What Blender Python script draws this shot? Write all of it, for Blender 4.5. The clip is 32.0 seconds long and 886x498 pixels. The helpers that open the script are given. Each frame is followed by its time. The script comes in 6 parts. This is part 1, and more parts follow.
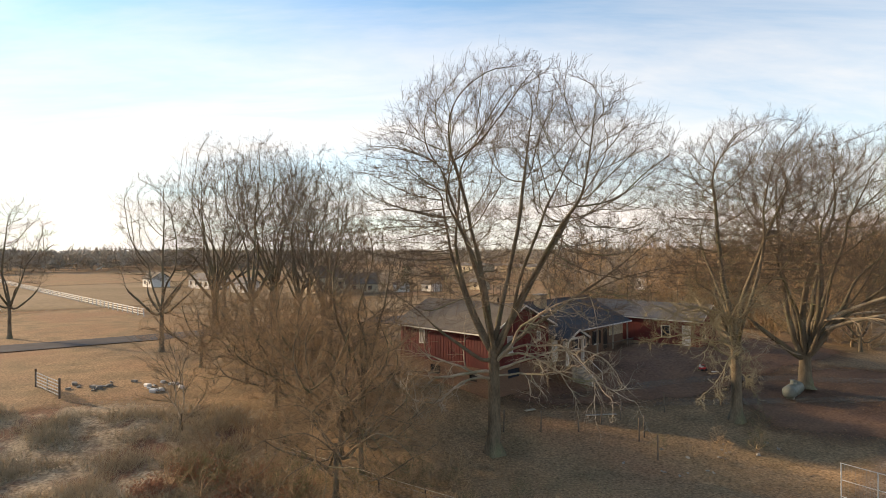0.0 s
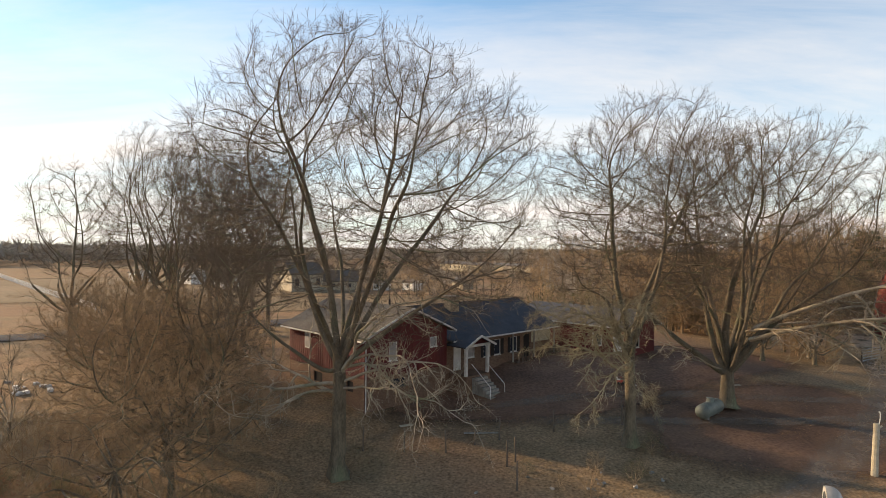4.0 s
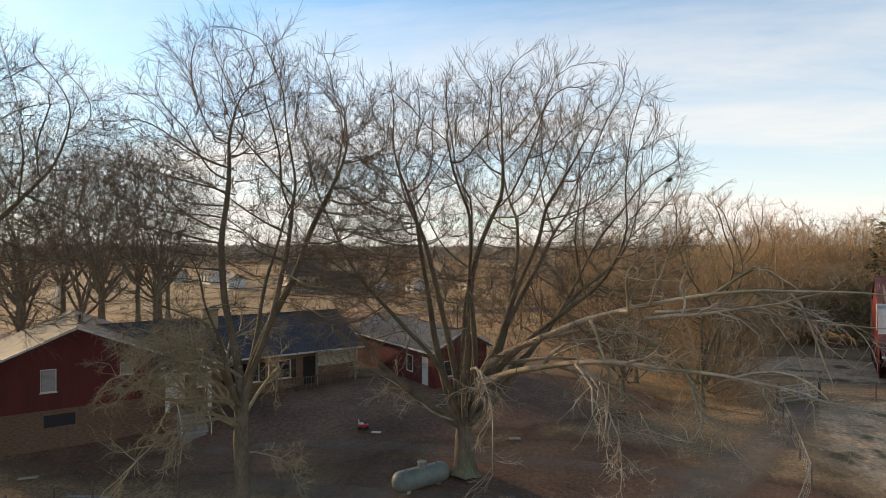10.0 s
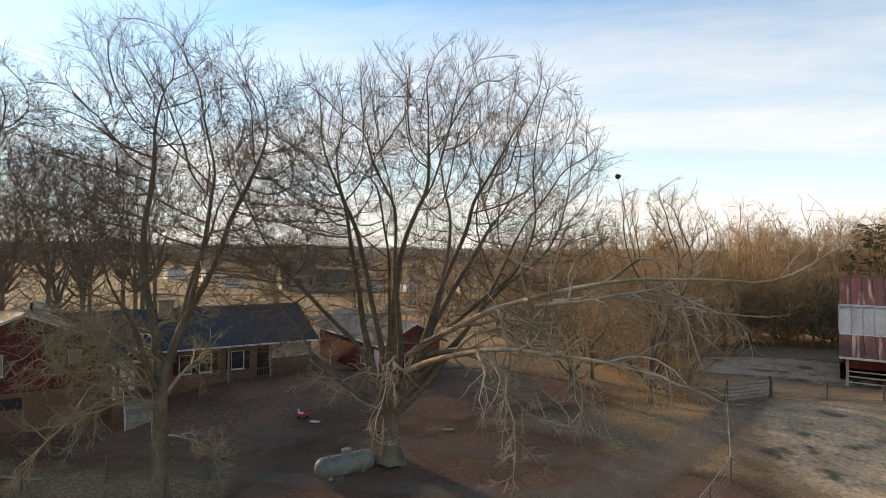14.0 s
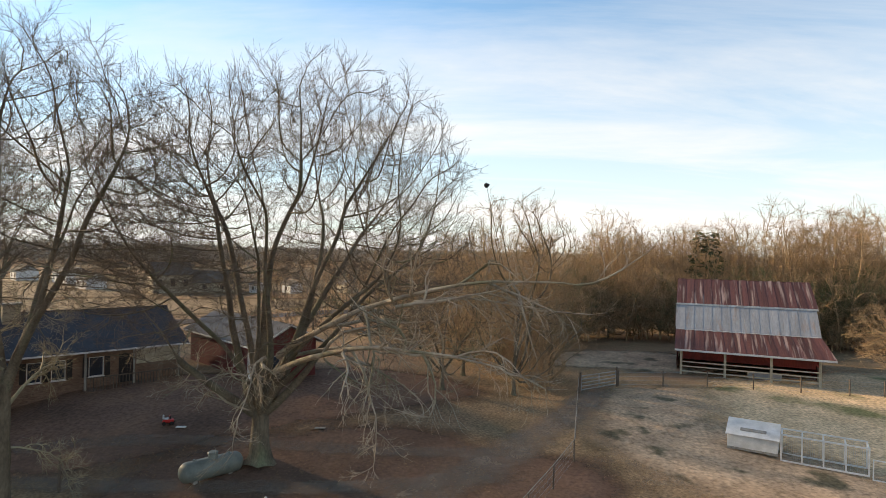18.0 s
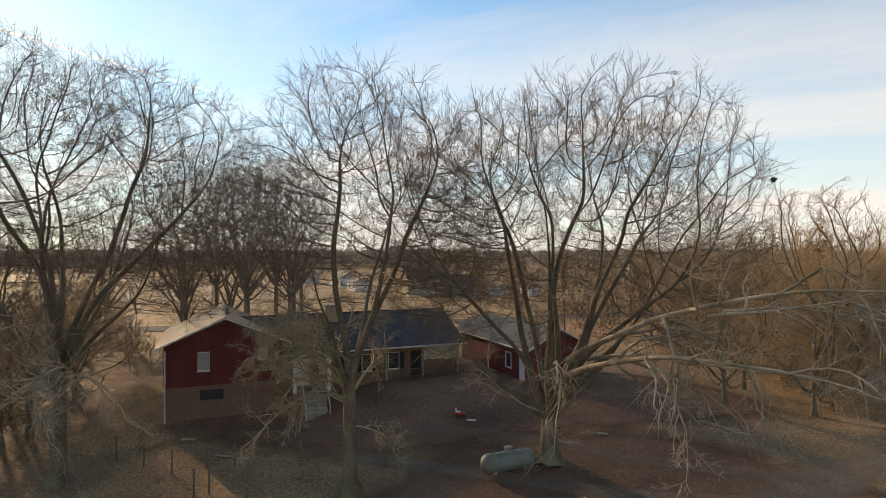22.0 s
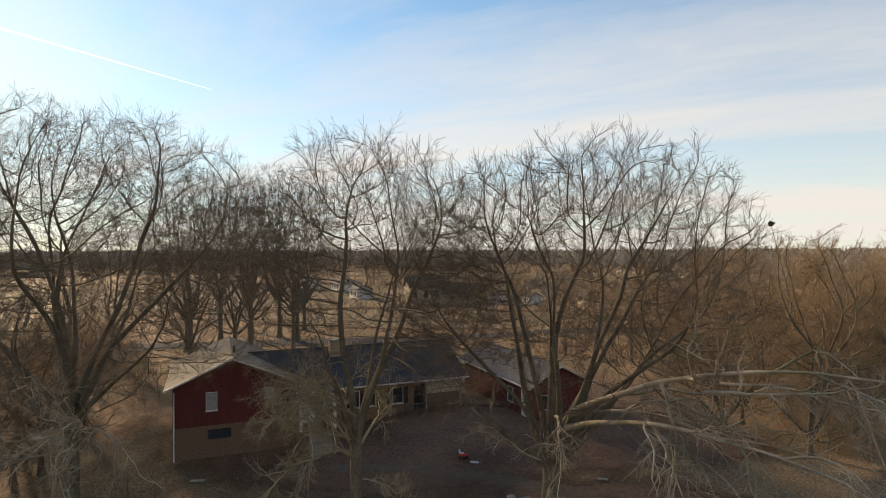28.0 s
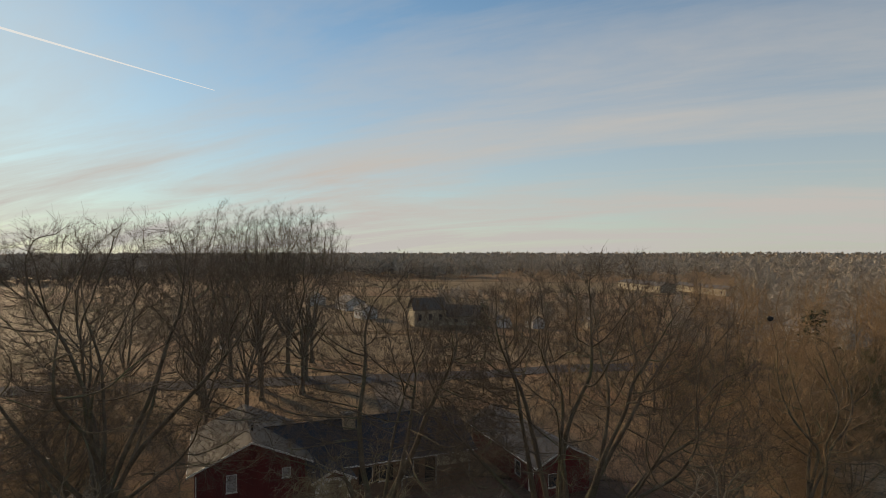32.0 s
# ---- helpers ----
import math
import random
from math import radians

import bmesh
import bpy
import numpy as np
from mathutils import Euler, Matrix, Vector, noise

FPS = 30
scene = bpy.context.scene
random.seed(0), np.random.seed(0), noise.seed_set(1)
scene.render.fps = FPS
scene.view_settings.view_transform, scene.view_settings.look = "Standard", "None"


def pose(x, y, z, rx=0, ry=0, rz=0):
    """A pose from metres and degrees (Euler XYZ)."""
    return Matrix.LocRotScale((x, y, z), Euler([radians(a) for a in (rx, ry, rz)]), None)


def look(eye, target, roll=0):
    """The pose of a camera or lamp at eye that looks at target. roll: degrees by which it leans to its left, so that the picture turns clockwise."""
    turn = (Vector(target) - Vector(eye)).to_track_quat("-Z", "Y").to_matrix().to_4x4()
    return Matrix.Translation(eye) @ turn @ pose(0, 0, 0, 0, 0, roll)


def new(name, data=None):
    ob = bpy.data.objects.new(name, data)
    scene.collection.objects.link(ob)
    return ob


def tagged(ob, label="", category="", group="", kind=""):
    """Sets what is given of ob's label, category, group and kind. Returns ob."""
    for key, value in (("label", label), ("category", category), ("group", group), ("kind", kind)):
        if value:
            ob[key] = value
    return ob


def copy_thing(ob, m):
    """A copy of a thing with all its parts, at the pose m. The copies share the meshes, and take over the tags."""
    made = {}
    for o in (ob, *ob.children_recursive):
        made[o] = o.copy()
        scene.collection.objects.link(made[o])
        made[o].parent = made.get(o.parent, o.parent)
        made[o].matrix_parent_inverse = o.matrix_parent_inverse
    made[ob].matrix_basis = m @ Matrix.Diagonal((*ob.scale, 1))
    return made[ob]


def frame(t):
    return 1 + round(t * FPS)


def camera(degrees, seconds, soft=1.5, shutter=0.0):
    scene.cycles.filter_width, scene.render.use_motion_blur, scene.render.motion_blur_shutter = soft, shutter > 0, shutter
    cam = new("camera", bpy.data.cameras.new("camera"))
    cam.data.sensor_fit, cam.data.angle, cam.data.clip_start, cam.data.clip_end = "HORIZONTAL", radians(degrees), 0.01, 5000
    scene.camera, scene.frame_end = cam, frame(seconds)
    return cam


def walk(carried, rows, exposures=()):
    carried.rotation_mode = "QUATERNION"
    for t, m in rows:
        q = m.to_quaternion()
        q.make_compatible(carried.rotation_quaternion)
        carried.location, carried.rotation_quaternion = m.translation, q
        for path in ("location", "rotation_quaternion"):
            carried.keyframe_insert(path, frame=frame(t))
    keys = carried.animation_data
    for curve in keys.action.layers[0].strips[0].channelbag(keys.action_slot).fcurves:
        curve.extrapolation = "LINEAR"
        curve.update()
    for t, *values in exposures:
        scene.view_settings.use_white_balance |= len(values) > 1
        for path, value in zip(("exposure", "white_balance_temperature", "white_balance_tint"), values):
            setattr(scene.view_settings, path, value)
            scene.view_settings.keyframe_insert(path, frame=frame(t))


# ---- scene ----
import collections

# ---------------------------------------------------------------- camera
LENS = 75.6
PATH = [
    (0.0, -8.04, -13.54, 11.61, 1.60, 0.28, -0.35),
    (0.5, -6.92, -13.55, 11.47, 1.46, 0.12, -0.04),
    (1.0, -5.79, -13.33, 11.55, 1.95, 0.15, -0.16),
    (1.5, -4.67, -12.89, 11.61, 2.22, 0.15, 0.15),
    (2.0, -3.64, -12.20, 11.61, 2.14, 0.19, -0.38),
    (2.5, -2.36, -11.13, 11.64, 2.40, 0.14, -0.28),
    (3.0, -1.02, -10.17, 11.61, 2.32, 0.15, -0.01),
    (3.5, 0.16, -9.41, 11.38, 2.82, 0.15, 0.51),
    (5.5, 7.71, -5.63, 11.92, 6.17, 0.21, -1.98),
    (6.0, 10.04, -4.07, 11.89, 8.12, 0.27, -1.64),
    (6.5, 11.55, -3.17, 11.87, 8.40, 0.18, -1.66),
    (7.0, 13.11, -2.31, 11.80, 8.65, 0.23, -1.55),
    (7.5, 14.81, -1.25, 11.86, 9.34, 0.11, -1.42),
    (8.0, 16.79, -0.09, 11.96, 9.79, 0.11, -0.87),
    (8.5, 19.10, 1.15, 12.05, 10.91, -0.01, -0.66),
    (9.0, 21.39, 2.52, 12.14, 12.05, -0.10, -0.16),
    (9.5, 23.37, 3.34, 11.99, 12.56, -0.18, 0.02),
    (10.0, 24.52, 4.47, 11.86, 12.65, -0.08, 0.01),
    (10.5, 25.56, 5.11, 11.61, 12.98, -0.04, 0.13),
    (11.0, 26.31, 5.41, 11.42, 13.48, 0.07, 0.22),
    (11.5, 26.89, 5.53, 11.28, 13.51, 0.06, 0.32),
    (12.0, 27.30, 5.55, 11.26, 13.65, 0.24, 0.32),
    (12.5, 27.77, 5.42, 11.37, 13.98, 0.07, 0.52),
    (13.0, 28.23, 5.33, 11.35, 13.30, 0.08, 0.54),
    (13.5, 28.42, 5.14, 11.32, 13.43, 0.07, 0.52),
    (14.0, 28.54, 4.96, 11.35, 13.51, 0.13, 0.59),
    (14.5, 28.71, 4.77, 11.30, 13.22, 0.11, 0.57),
    (16.5, 28.90, 4.16, 11.58, 13.54, 0.20, 0.64),
    (17.0, 29.10, 3.98, 11.59, 13.78, 0.25, 0.54),
    (17.5, 29.34, 3.77, 11.54, 13.76, 0.27, 0.60),
    (18.0, 29.75, 3.71, 11.49, 2.55, 0.40, 1.14),
    (18.5, 29.52, 2.84, 11.61, -12.72, 0.58, 1.26),
    (19.0, 29.70, 2.90, 11.71, -8.64, 0.52, 1.26),
    (19.5, 29.66, 3.12, 11.69, 4.38, 0.32, 0.89),
    (20.0, 28.84, 2.69, 11.94, 15.56, 0.10, 0.34),
    (20.5, 27.95, 2.17, 11.99, 18.52, -0.00, 0.33),
    (21.0, 27.18, 2.45, 11.76, 25.03, 0.28, -0.13),
    (21.5, 27.03, 2.47, 11.70, 25.52, 0.34, -0.18),
    (22.0, 26.99, 2.43, 11.75, 24.79, 0.38, -0.16),
    (22.5, 27.09, 2.39, 11.75, 24.72, 0.40, -0.05),
    (23.0, 27.20, 2.45, 11.62, 24.89, 0.33, -0.04),
    (23.5, 27.05, 2.43, 11.63, 24.59, 0.32, -0.02),
    (24.0, 26.88, 2.53, 11.86, 24.69, 0.47, -0.08),
    (24.5, 26.69, 2.58, 11.88, 24.68, 0.46, 0.05),
    (25.0, 26.70, 2.62, 11.76, 24.75, 0.38, 0.11),
    (25.5, 26.76, 2.52, 11.82, 24.71, 0.43, 0.10),
    (27.5, 27.11, 1.91, 14.20, 24.94, 0.14, -0.19),
    (28.0, 27.16, 1.71, 14.80, 24.88, 0.15, -0.25),
    (28.5, 27.34, 1.55, 15.45, 25.38, 0.18, -0.23),
    (29.0, 27.37, 1.19, 16.39, 25.17, 0.14, -0.16),
    (29.5, 27.44, 0.96, 17.25, 25.21, 0.15, 0.04),
    (30.0, 27.54, 0.67, 18.14, 25.37, 0.14, 0.18),
    (30.5, 27.33, 0.41, 19.00, 24.95, 0.12, 0.16),
    (31.0, 27.07, 0.28, 19.83, 24.69, 0.01, 0.16),
    (31.5, 27.13, 0.10, 20.45, 24.85, 0.14, 0.08),
    (32.0, 27.23, -0.03, 21.23, 25.07, 0.17, -0.05),
]
cam = camera(LENS, 32.0, soft=0.6)
walk(cam, [(t, pose(x, y, z, 90 + pitch, 0, yaw) @ pose(0, 0, 0, 0, 0, roll)) for t, x, y, z, yaw, pitch, roll in PATH],
     exposures=[(0.0, 0.95, 7350, 12), (3.5, 0.88, 7250, 12), (6.0, 0.70, 7200, 11), (9.0, 0.75, 7150, 10), (13.0, 0.85, 7150, 10), (17.0, 0.90, 7150, 9), (18.3, 0.85, 6800, 9), (19.0, 0.58, 6500, 8), (19.6, 0.48, 6650, 8), (20.5, 0.62, 7100, 10), (23.0, 0.68, 7400, 11), (28.0, 0.50, 7300, 11), (30.0, 0.24, 7200, 10), (32.0, -0.24, 7100, 9)])

# ---------------------------------------------------------------- light
SUN_TO = Vector((-0.915, 0.40, 0.0)).normalized()
SUN_ELEV = radians(17.0)
world = bpy.data.worlds.new("sky")
scene.world = world
world.use_nodes = True
wn, wl = world.node_tree.nodes, world.node_tree.links
wn.clear()
w_out = wn.new("ShaderNodeOutputWorld")
w_bg = wn.new("ShaderNodeBackground")
w_sky = wn.new("ShaderNodeTexSky")
w_sky.sky_type = "NISHITA"
w_sky.sun_disc = False
w_sky.sun_elevation = SUN_ELEV
w_sky.sun_rotation = math.atan2(SUN_TO.x, SUN_TO.y)
w_sky.altitude = 100
w_sky.dust_density = 0.15
w_sky.ozone_density = 2.8
w_co = wn.new("ShaderNodeTexCoord")
w_sep = wn.new("ShaderNodeSeparateXYZ")
wl.new(w_co.outputs["Generated"], w_sep.inputs[0])
# thin high cloud: direction projected onto a flat layer overhead, streaked along one way
w_zc = wn.new("ShaderNodeMath"); w_zc.operation = "MAXIMUM"; w_zc.inputs[1].default_value = 0.0
wl.new(w_sep.outputs["Z"], w_zc.inputs[0])
w_za = wn.new("ShaderNodeMath"); w_za.operation = "ADD"; w_za.inputs[1].default_value = 0.16
wl.new(w_zc.outputs[0], w_za.inputs[0])
w_div = wn.new("ShaderNodeVectorMath"); w_div.operation = "DIVIDE"
w_comb = wn.new("ShaderNodeCombineXYZ")
for k in range(3):
    wl.new(w_za.outputs[0], w_comb.inputs[k])
wl.new(w_co.outputs["Generated"], w_div.inputs[0])
wl.new(w_comb.outputs[0], w_div.inputs[1])
w_map = wn.new("ShaderNodeMapping")
w_map.inputs["Rotation"].default_value = (0, 0, radians(-32))
w_map.inputs["Scale"].default_value = (0.28, 1.0, 0.0)
wl.new(w_div.outputs[0], w_map.inputs["Vector"])
w_noise = wn.new("ShaderNodeTexNoise")
w_noise.inputs["Scale"].default_value = 1.3
w_noise.inputs["Detail"].default_value = 7
w_noise.inputs["Roughness"].default_value = 0.62
w_noise.inputs["Distortion"].default_value = 0.5
wl.new(w_map.outputs[0], w_noise.inputs["Vector"])
w_ramp = wn.new("ShaderNodeValToRGB")
w_ramp.color_ramp.elements[0].position = 0.40
w_ramp.color_ramp.elements[1].position = 0.72
wl.new(w_noise.outputs["Fac"], w_ramp.inputs[0])
# whiter towards the horizon, where one looks through more of the layer
w_hor = wn.new("ShaderNodeMapRange")
w_hor.inputs["From Min"].default_value = 0.0
w_hor.inputs["From Max"].default_value = 0.47
w_hor.inputs["To Min"].default_value = 0.78
w_hor.inputs["To Max"].default_value = 0.0
wl.new(w_zc.outputs[0], w_hor.inputs["Value"])
w_mx = wn.new("ShaderNodeMath"); w_mx.operation = "ADD"; w_mx.use_clamp = True
w_sc = wn.new("ShaderNodeMath"); w_sc.operation = "MULTIPLY"; w_sc.inputs[1].default_value = 0.52
wl.new(w_ramp.outputs["Color"], w_sc.inputs[0])
wl.new(w_sc.outputs[0], w_mx.inputs[0])
wl.new(w_hor.outputs[0], w_mx.inputs[1])
# cloud brightness: stronger near the sun's side
w_dot = wn.new("ShaderNodeVectorMath"); w_dot.operation = "DOT_PRODUCT"
w_dot.inputs[1].default_value = (SUN_TO.x, SUN_TO.y, 0.25)
wl.new(w_co.outputs["Generated"], w_dot.inputs[0])
w_glow = wn.new("ShaderNodeMapRange")
w_glow.inputs["From Min"].default_value = -0.4
w_glow.inputs["From Max"].default_value = 1.0
w_glow.inputs["To Min"].default_value = 5.6
w_glow.inputs["To Max"].default_value = 5.9
wl.new(w_dot.outputs["Value"], w_glow.inputs["Value"])
w_cc = wn.new("ShaderNodeVectorMath"); w_cc.operation = "SCALE"
w_cc.inputs[0].default_value = (1.0, 0.985, 0.99)
wl.new(w_glow.outputs[0], w_cc.inputs["Scale"])
w_mix = wn.new("ShaderNodeMix"); w_mix.data_type = "RGBA"
wl.new(w_mx.outputs[0], w_mix.inputs["Factor"])
w_tint = wn.new("ShaderNodeVectorMath"); w_tint.operation = "MULTIPLY"
w_tint.inputs[1].default_value = (0.86, 1.24, 1.34)
wl.new(w_sky.outputs[0], w_tint.inputs[0])
wl.new(w_tint.outputs[0], w_mix.inputs[6])
wl.new(w_cc.outputs[0], w_mix.inputs[7])
wl.new(w_mix.outputs[2], w_bg.inputs["Color"])
w_bg.inputs["Strength"].default_value = 0.105
wl.new(w_bg.outputs[0], w_out.inputs["Surface"])

sun_data = bpy.data.lights.new("sun", "SUN")
sun_data.energy = 5.0
sun_data.angle = radians(2.6)
sun_data.color = (1.0, 0.77, 0.52)
sun = new("sun", sun_data)
sun_dir = Vector((SUN_TO.x * math.cos(SUN_ELEV), SUN_TO.y * math.cos(SUN_ELEV), math.sin(SUN_ELEV)))
sun.matrix_world = look((0, 0, 60), Vector((0, 0, 60)) - sun_dir)


# ---------------------------------------------------------------- materials
def material(name, base, second=None, rough=0.85, metal=0.0, scale=4.0, fine=40.0, fine_amt=0.25, bump=0.3, bump_dist=0.02,
             stretch=(1, 1, 1), spec=0.3, lo=0.35, hi=0.65, per_object=0.0, coords="Object", third=None, third_scale=0.6, t_lo=0.5, t_hi=0.7):
    """A surface of two tones mixed by coarse noise, with fine grain, relief, and a third tone in large patches."""
    m = bpy.data.materials.new(name)
    m.use_nodes = True
    n, l = m.node_tree.nodes, m.node_tree.links
    bsdf = n["Principled BSDF"]
    bsdf.inputs["Roughness"].default_value = rough
    bsdf.inputs["Metallic"].default_value = metal
    bsdf.inputs["Specular IOR Level"].default_value = spec
    co = n.new("ShaderNodeTexCoord")
    mp = n.new("ShaderNodeMapping")
    mp.inputs["Scale"].default_value = stretch
    l.new(co.outputs[coords], mp.inputs["Vector"])
    a = n.new("ShaderNodeTexNoise")
    a.inputs["Scale"].default_value = scale
    a.inputs["Detail"].default_value = 6
    l.new(mp.outputs[0], a.inputs["Vector"])
    b = n.new("ShaderNodeTexNoise")
    b.inputs["Scale"].default_value = fine
    b.inputs["Detail"].default_value = 4
    l.new(mp.outputs[0], b.inputs["Vector"])
    r = n.new("ShaderNodeMapRange")
    r.inputs["From Min"].default_value = lo
    r.inputs["From Max"].default_value = hi
    l.new(a.outputs["Fac"], r.inputs["Value"])
    mix = n.new("ShaderNodeMix")
    mix.data_type = "RGBA"
    l.new(r.outputs[0], mix.inputs["Factor"])
    mix.inputs[6].default_value = (*base, 1)
    mix.inputs[7].default_value = (*(second or base), 1)
    colour = mix.outputs[2]
    if third:
        c = n.new("ShaderNodeTexNoise")
        c.inputs["Scale"].default_value = third_scale
        c.inputs["Detail"].default_value = 5
        l.new(mp.outputs[0], c.inputs["Vector"])
        cr = n.new("ShaderNodeMapRange")
        cr.inputs["From Min"].default_value = t_lo
        cr.inputs["From Max"].default_value = t_hi
        l.new(c.outputs["Fac"], cr.inputs["Value"])
        m2 = n.new("ShaderNodeMix")
        m2.data_type = "RGBA"
        l.new(cr.outputs[0], m2.inputs["Factor"])
        l.new(colour, m2.inputs[6])
        m2.inputs[7].default_value = (*third, 1)
        colour = m2.outputs[2]
    g = n.new("ShaderNodeMapRange")
    g.inputs["From Min"].default_value = 0.25
    g.inputs["From Max"].default_value = 0.75
    g.inputs["To Min"].default_value = 1 - fine_amt
    g.inputs["To Max"].default_value = 1 + fine_amt
    l.new(b.outputs["Fac"], g.inputs["Value"])
    value = g.outputs[0]
    if per_object:
        info = n.new("ShaderNodeObjectInfo")
        pr = n.new("ShaderNodeMapRange")
        pr.inputs["To Min"].default_value = 1 - per_object
        pr.inputs["To Max"].default_value = 1 + per_object
        l.new(info.outputs["Random"], pr.inputs["Value"])
        mu = n.new("ShaderNodeMath")
        mu.operation = "MULTIPLY"
        l.new(value, mu.inputs[0])
        l.new(pr.outputs[0], mu.inputs[1])
        value = mu.outputs[0]
    vm = n.new("ShaderNodeVectorMath")
    vm.operation = "SCALE"
    l.new(colour, vm.inputs[0])
    l.new(value, vm.inputs["Scale"])
    l.new(vm.outputs[0], bsdf.inputs["Base Color"])
    if bump:
        bp = n.new("ShaderNodeBump")
        bp.inputs["Strength"].default_value = bump
        bp.inputs["Distance"].default_value = bump_dist
        l.new(b.outputs["Fac"], bp.inputs["Height"])
        l.new(bp.outputs[0], bsdf.inputs["Normal"])
    return m


def feathered(m):
    """Lets a ground cover thin out raggedly towards its rim."""
    n, l = m.node_tree.nodes, m.node_tree.links
    at = n.new("ShaderNodeAttribute"); at.attribute_name = "cover"
    tc = n.new("ShaderNodeTexCoord")
    ns = n.new("ShaderNodeTexNoise"); ns.inputs["Scale"].default_value = 0.7; ns.inputs["Detail"].default_value = 8; ns.inputs["Roughness"].default_value = 0.7
    l.new(tc.outputs["Object"], ns.inputs["Vector"])
    su = n.new("ShaderNodeMath"); su.operation = "MULTIPLY_ADD"; su.inputs[1].default_value = 1.5
    l.new(at.outputs["Fac"], su.inputs[0]); l.new(ns.outputs["Fac"], su.inputs[2])
    mr = n.new("ShaderNodeMapRange"); mr.inputs["From Min"].default_value = 0.55; mr.inputs["From Max"].default_value = 1.55
    l.new(su.outputs[0], mr.inputs["Value"])
    tr, mx = n.new("ShaderNodeBsdfTransparent"), n.new("ShaderNodeMixShader")
    l.new(mr.outputs[0], mx.inputs[0]); l.new(tr.outputs[0], mx.inputs[1]); l.new(n["Principled BSDF"].outputs[0], mx.inputs[2])
    l.new(mx.outputs[0], n["Material Output"].inputs["Surface"])


M = {}
M["ground"] = material("winter_grass", (0.285, 0.190, 0.108), (0.190, 0.137, 0.080), spec=0.04, scale=0.35, fine=6.5, fine_amt=0.55, bump=0.6, bump_dist=0.05,
                       third=(0.245, 0.150, 0.088), third_scale=0.07, t_lo=0.48, t_hi=0.62)
# brown earth, made darker: the shade over the yard is put into the colour
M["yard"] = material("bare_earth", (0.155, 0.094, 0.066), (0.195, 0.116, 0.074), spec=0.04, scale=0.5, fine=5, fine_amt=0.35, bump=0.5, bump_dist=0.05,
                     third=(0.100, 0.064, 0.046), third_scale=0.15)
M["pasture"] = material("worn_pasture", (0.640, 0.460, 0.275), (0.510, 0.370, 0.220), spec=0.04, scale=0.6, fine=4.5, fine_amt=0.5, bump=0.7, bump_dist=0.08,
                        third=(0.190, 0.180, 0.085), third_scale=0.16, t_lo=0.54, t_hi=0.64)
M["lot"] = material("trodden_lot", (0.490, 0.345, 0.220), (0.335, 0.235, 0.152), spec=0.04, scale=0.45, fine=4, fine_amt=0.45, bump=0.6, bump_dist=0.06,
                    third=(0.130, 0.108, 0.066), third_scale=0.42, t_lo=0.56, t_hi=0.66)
M["field"] = material("stubble_field", (0.250, 0.185, 0.115), (0.190, 0.138, 0.082), spec=0.04, scale=0.03, fine=0.8, fine_amt=0.2, bump=0.0,
                      third=(0.165, 0.125, 0.060), third_scale=0.012)
M["meadow"] = material("pale_meadow_grass", (0.350, 0.275, 0.185), (0.190, 0.140, 0.092), spec=0.04, scale=0.9, fine=5.0, fine_amt=0.6, bump=0.8, bump_dist=0.08,
                        third=(0.150, 0.085, 0.055), third_scale=0.30, t_lo=0.52, t_hi=0.60)
M["asphalt"] = material("asphalt", (0.085, 0.083, 0.088), (0.065, 0.064, 0.068), spec=0.04, rough=0.97, scale=0.6, fine=20, fine_amt=0.15, bump=0.1)
M["gravel"] = material("gravel_drive", (0.215, 0.170, 0.130), (0.140, 0.110, 0.085), spec=0.04, scale=0.5, fine=9, fine_amt=0.35, bump=0.5, bump_dist=0.03)
M["track"] = material("worn_track", (0.270, 0.215, 0.165), (0.190, 0.148, 0.112), spec=0.04, scale=0.5, fine=7, fine_amt=0.4, bump=0.5, bump_dist=0.03)
# blue base colour stands in for the reflected sky
M["water"] = material("pond_water", (0.028, 0.055, 0.130), rough=0.14, spec=0.22, fine=2.0, fine_amt=0.05, bump=0.06, bump_dist=0.02)
M["bark"] = material("grey_bark", (0.190, 0.153, 0.104), (0.105, 0.083, 0.057), spec=0.12, scale=2.5, fine=14, fine_amt=0.3, bump=0.6, bump_dist=0.02, stretch=(1, 1, 0.35),
                     third=(0.17, 0.175, 0.10), third_scale=0.5, t_lo=0.52, t_hi=0.68)
# limb bark in a darker tint, for upright limbs dark against the sky
M["stem"] = material("limb_bark_shade_tint", (0.185, 0.150, 0.104), (0.095, 0.076, 0.052), spec=0.12, scale=1.2, fine=12, fine_amt=0.3, bump=0.4,
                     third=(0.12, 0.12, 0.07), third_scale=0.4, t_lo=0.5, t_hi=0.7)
# the same bark tinted pale: sunlight on the low limbs is painted in
M["limb"] = material("limb_bark_sun_tint", (0.450, 0.375, 0.275), (0.260, 0.205, 0.145), scale=1.2, fine=12, fine_amt=0.25, bump=0.3,
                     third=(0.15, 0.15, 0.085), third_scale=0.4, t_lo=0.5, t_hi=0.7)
M["twig"] = material("winter_twigs", (0.165, 0.126, 0.092), (0.100, 0.076, 0.056), spec=0.12, scale=0.6, fine=3, fine_amt=0.2, bump=0.0)
M["brush"] = material("brush_twigs", (0.375, 0.260, 0.150), (0.245, 0.168, 0.098), spec=0.12, scale=0.25, fine=2, fine_amt=0.25, bump=0.0, per_object=0.25)
M["privet"] = material("olive_thicket", (0.120, 0.122, 0.058), (0.165, 0.140, 0.075), spec=0.1, scale=0.3, fine=2, fine_amt=0.3, bump=0.0, per_object=0.25)
